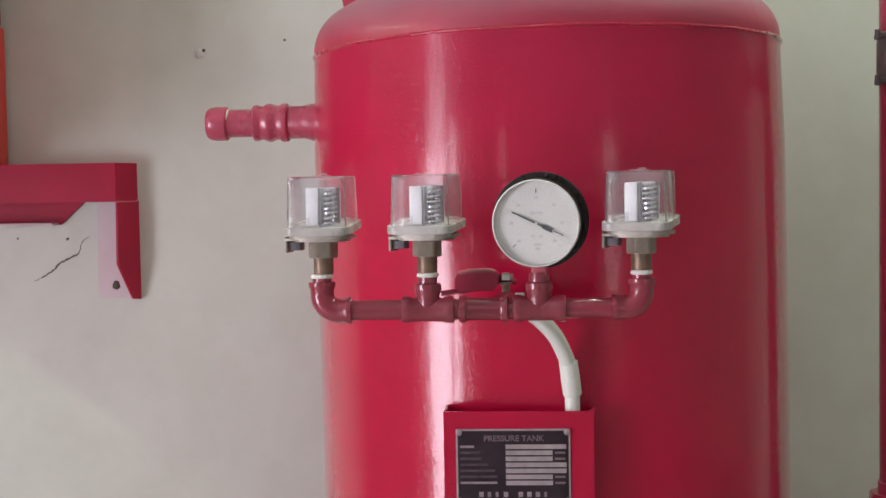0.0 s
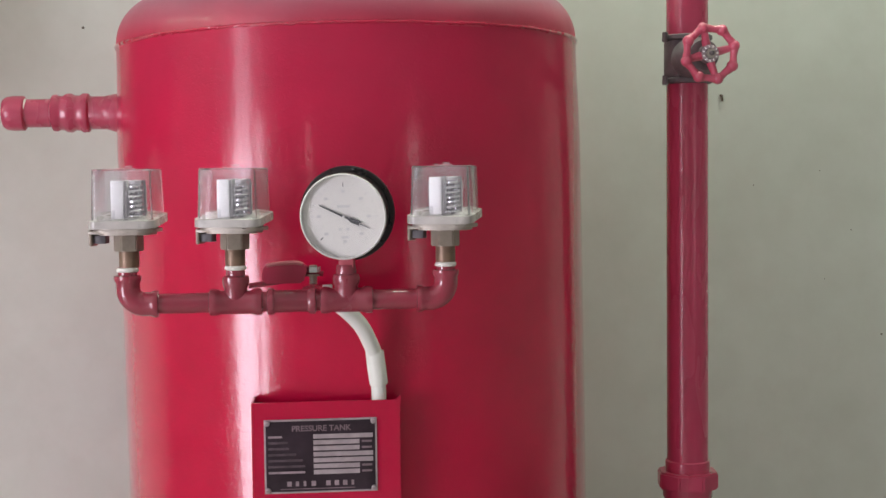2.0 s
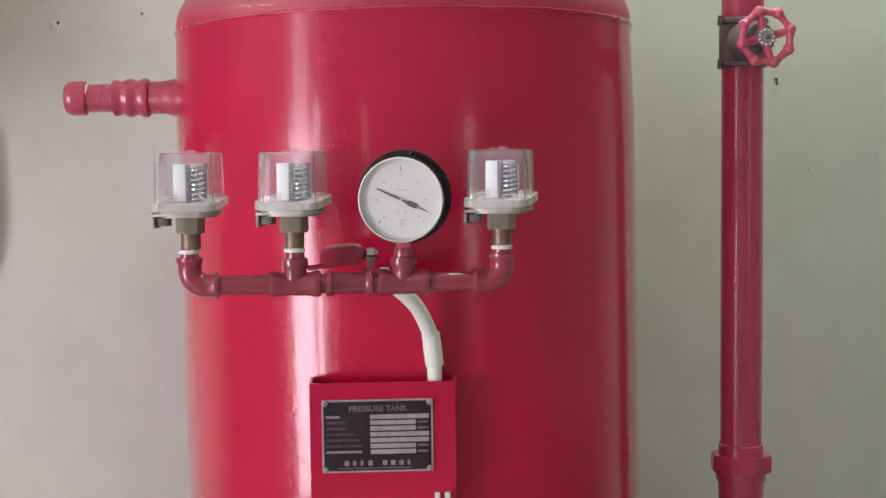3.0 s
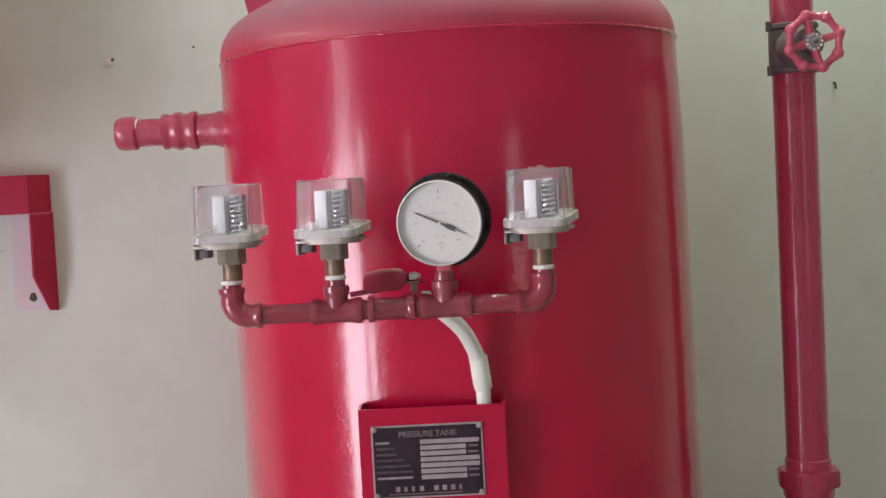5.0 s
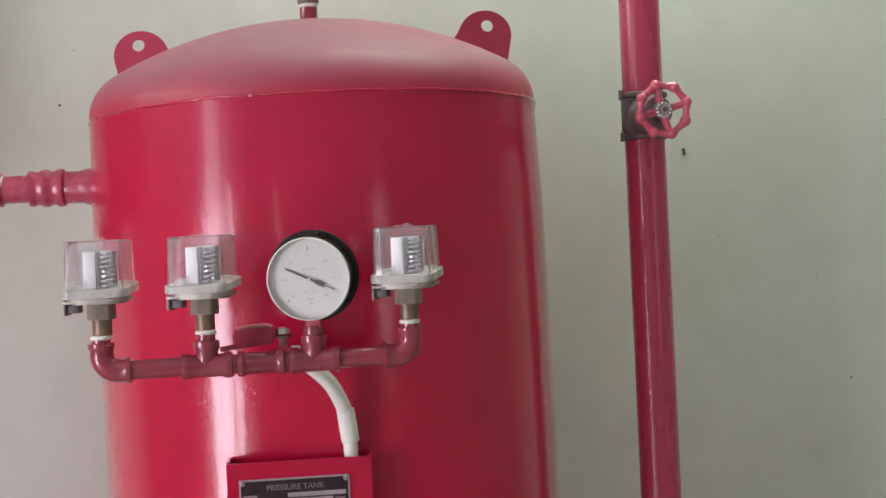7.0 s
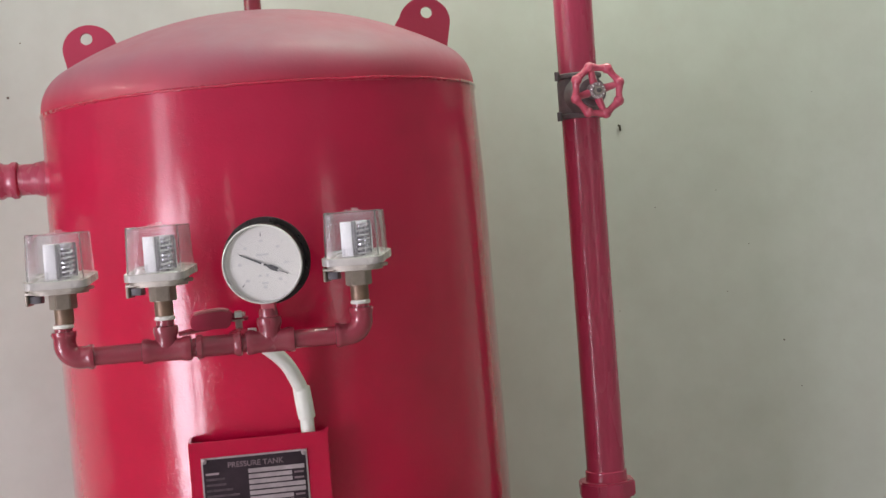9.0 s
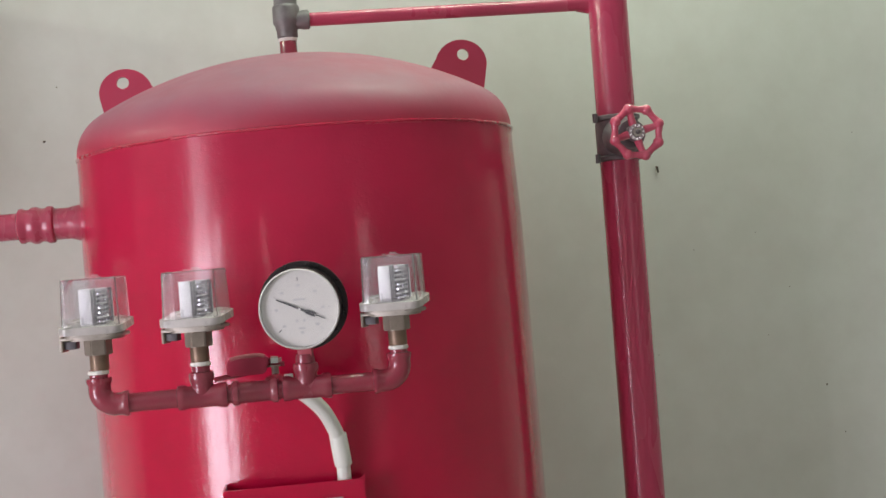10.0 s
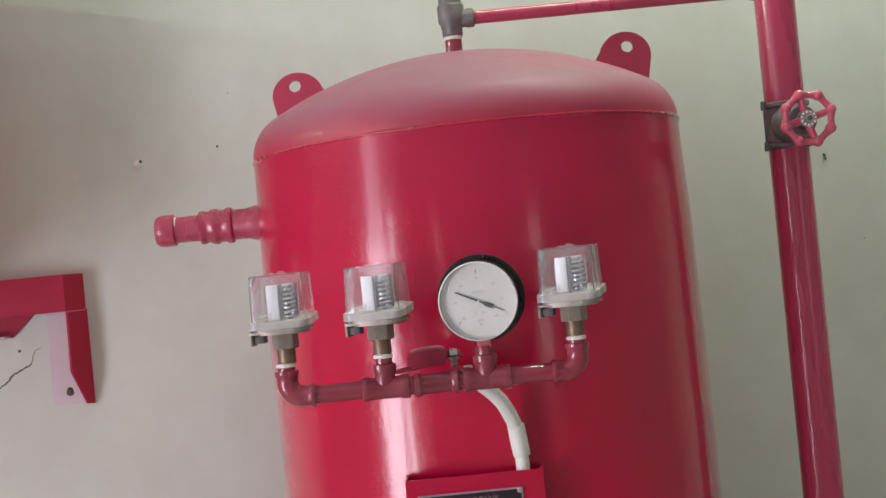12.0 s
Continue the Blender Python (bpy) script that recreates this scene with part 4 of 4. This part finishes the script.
part("weld_collar", turned(B(), (RX - 0.048, 0, HZ), (RX - 0.026, 0, HZ), [(0.0112, 0), (0.0130, 0.4), (0.0165, 1.0)], 24, lumpy), mat_pipe, vent)

# ---- wall bracket and cabinet ----
BXR = -0.722             # outer corner of the bracket at the wall
wb = thing("wall_bracket", (BXR, WALL_Y, 1.40), "dark red welded angle-iron bracket bolted to the wall", "bracket")
wf = WALL_Y - 0.0005
BF, BXF = 0.316, -0.742   # front of the beam, and where its slanting end begins
beam = prism(B(), [(-1.45, BF), (BXF, BF), (BXR, wf), (BXR - 0.007, wf), (BXF - 0.004, BF + 0.005), (-1.45, BF + 0.005)], 1.402, 1.470)
prism(beam, [(-1.45, BF + 0.006), (BXF - 0.005, BF + 0.006), (BXR - 0.008, wf), (-1.45, wf)], 1.464, 1.469)
part("beam", beam, mat_bracket, wb, "horizontal angle iron with a closed end", 30)
# second angle under the beam with its end cut on the skew
bm = prism(B(), [(-1.45, 1.362), (-0.862, 1.362), (-0.815, 1.405), (-1.45, 1.405)], -0.004, 0.0, Matrix.Translation((0, wf - 0.004, 0)) @ Matrix.Rotation(radians(90), 4, "X"))
under = part("lower_angle", bm, mat_bracket, wb, "angle iron with a skew-cut end", 30)
part("lower_angle_edge", box(B(), (-1.45, 0.340, 1.362), (-0.866, wf - 0.005, 1.366), 0.001), mat_overspray, under)
# leg: a flange on the wall with a bolt hole, and one standing off it, cut back at its foot
m = Matrix.Translation((0, wf, 0)) @ Matrix.Rotation(radians(90), 4, "X")
outline = [(BXR, 1.228), (BXR, 1.31), (BXR, 1.404), (BXR - 0.036, 1.404), (BXR - 0.073, 1.404), (BXR - 0.074, 1.31), (BXR - 0.075, 1.236), (BXR - 0.070, 1.229), (BXR - 0.04, 1.228)]
leg = part("leg", plate_with_hole(B(), outline, (BXR - 0.042, 1.2515, 0.0085), 0.0, 0.005, m), mat_overspray, wb, "wall flange pale with overspray", 30)
slant = Matrix.Translation((BXR, wf, 0)) @ Matrix.Rotation(math.atan2(BF - wf, BXF - BXR), 4, "Z") @ Matrix.Rotation(radians(90), 4, "X")
FW = math.hypot(BF - wf, BXF - BXR)
bm = prism(B(), [(0.0, 1.226), (FW * 0.34, 1.228), (FW, 1.292), (FW * 0.97, 1.4015), (0.0, 1.4015)], -0.0022, 0.0022, slant)
part("standing_flange", bm, mat_bracket, leg, "dark red standing flange cut back at its foot", 30)
part("weld_run", sweep(B(), [slant @ Vector((FW * k / 8, 1.4015, -0.0015)) for k in range(9)], 0.0016, 8), mat_wheel, leg)
# dark plug over the bolt hole: the shade inside it put in as colour
part("bolt_hole_shadow", turned(B(), (BXR - 0.042, wf - 0.0003, 1.2515), (BXR - 0.042, wf - 0.0056, 1.2515), [(0.0092, 0), (0.0088, 0.6), (0.006, 1.0)], 16, lumpy), mat_nail_and_hole, leg)
part("screw", turned(B(), (BXR - 0.037, wf - 0.005, 1.322), (BXR - 0.037, wf - 0.0085, 1.322), [(0.0035, 0), (0.003, 0.7), (0.001, 1.0)], 10), mat_zinc, leg)

cab = thing("alarm_cabinet", (-1.16, 0.30, 1.472), "orange-red steel cabinet standing on the wall bracket", "cabinet")
CX1 = -0.952
part("body", box(B(), (CX1 - 0.50, -0.145, 1.4695), (CX1, wf - 0.010, 1.715), 0.004), mat_cabinet, cab)
part("door", box(B(), (CX1 - 0.495, -0.160, 1.475), (CX1 - 0.004, -0.1455, 1.710), 0.004), mat_cabinet, cab)
part("upper_housing", box(B(), (CX1 - 0.49, -0.135, 1.7155), (CX1 - 0.004, wf - 0.012, 2.02), 0.006), mat_bracket, cab, "dark red upper housing")

# ---- marks on the wall ----
def nail(x, z, tilt, length=0.012):
    n = thing("wall_nail", (x, WALL_Y, z), "small dark nail stub stuck in the plaster", "nail", "nails in the wall")
    part("shank", rod(B(), (x, WALL_Y + 0.004, z), (x + tilt, WALL_Y - 0.006, z - 0.002), 0.0018, 10), mat_nail_and_hole, n)
    part("bent_tip", rod(B(), (x + tilt, WALL_Y - 0.0055, z - 0.001), (x + tilt * 1.3, WALL_Y - 0.0075, z - length), 0.0019, 10), mat_nail_and_hole, n)
    return n


nail(0.683, 1.560, 0.001)
plug = thing("wall_plug", (-0.597, WALL_Y, 1.665), "broken plaster dab round an old nail hole", "wall plug")
part("dab", turned(B(), (-0.5995, WALL_Y + 0.001, 1.662), (-0.5995, WALL_Y - 0.003, 1.661), [(0.0100, 0), (0.0090, 0.6), (0.004, 1.0)], 14, lambda a, z: 0.0022 * noise.noise(Vector((2 * math.cos(a), 2 * math.sin(a), 5)))), mat_fill, plug)
# solid brown stub, coloured like the shade of a hole
part("hole", turned(B(), (-0.5955, WALL_Y - 0.001, 1.667), (-0.5955, WALL_Y - 0.0036, 1.667), [(0.0040, 0), (0.0035, 0.7), (0.002, 1.0)], 10), mat_nail_and_hole, plug)


def crack(ctrl, width, seed):
    """A ragged crack with a chipped lip, following a few points on the wall: a strip with the crack's shade as its
    colour.
    """
    rg = random.Random(seed)
    pts = arc_points([(x, 0, z) for x, z in ctrl], 9)
    bm = B()
    k = len(pts)
    prev = None
    for i, p in enumerate(pts):
        w = width * math.sin(math.pi * (0.06 + 0.9 * i / (k - 1))) * rg.uniform(0.4, 1.25)
        j = rg.uniform(-0.0012, 0.0012)
        d = (pts[min(i + 1, k - 1)] - pts[max(i - 1, 0)]).normalized()
        nrm = Vector((-d.z, 0, d.x))
        row = []
        for s, out in ((-1.0, 0.0003), (0.0, 0.0012), (1.0, 0.0003)):
            q = p + nrm * (s * w + j)
            row.append(bm.verts.new((q.x, WALL_Y - out, q.z)))
        if prev:
            for a in range(2):
                bm.faces.new((prev[a], prev[a + 1], row[a + 1], row[a]))
        prev = row
    ob = part("wall_crack", bm, mat_crack, wall_north)
    return ob


crack([(-0.917, 1.260), (-0.888, 1.275), (-0.862, 1.296), (-0.838, 1.306), (-0.830, 1.316)], 0.0019, 3)
crack([(-0.832, 1.312), (-0.826, 1.330), (-0.812, 1.340)], 0.0009, 8)
rg = random.Random(21)
for x, z, r in ((-0.449, 1.683, 0.0026), (-0.853, 1.336, 0.003), (-0.945, 1.338, 0.0022), (0.745, 1.395, 0.0012), (0.99, 1.115, 0.0022), (1.02, 1.02, 0.0012), (0.93, 1.31, 0.0012), (0.87, 1.42, 0.001), (-0.42, 1.78, 0.0015), (0.88, 1.22, 0.001), (0.66, 1.20, 0.001), (1.08, 1.60, 0.001)):
    part("wall_speck", turned(B(), (x, WALL_Y + 0.001, z), (x, WALL_Y - 0.0012, z), [(r, 0), (r * 0.9, 0.6), (r * 0.5, 1.0)], 8, lambda a, zz: r * 0.35 * noise.noise(Vector((2 * math.cos(a), 2 * math.sin(a), r * 900)))), mat_crack, wall_north)
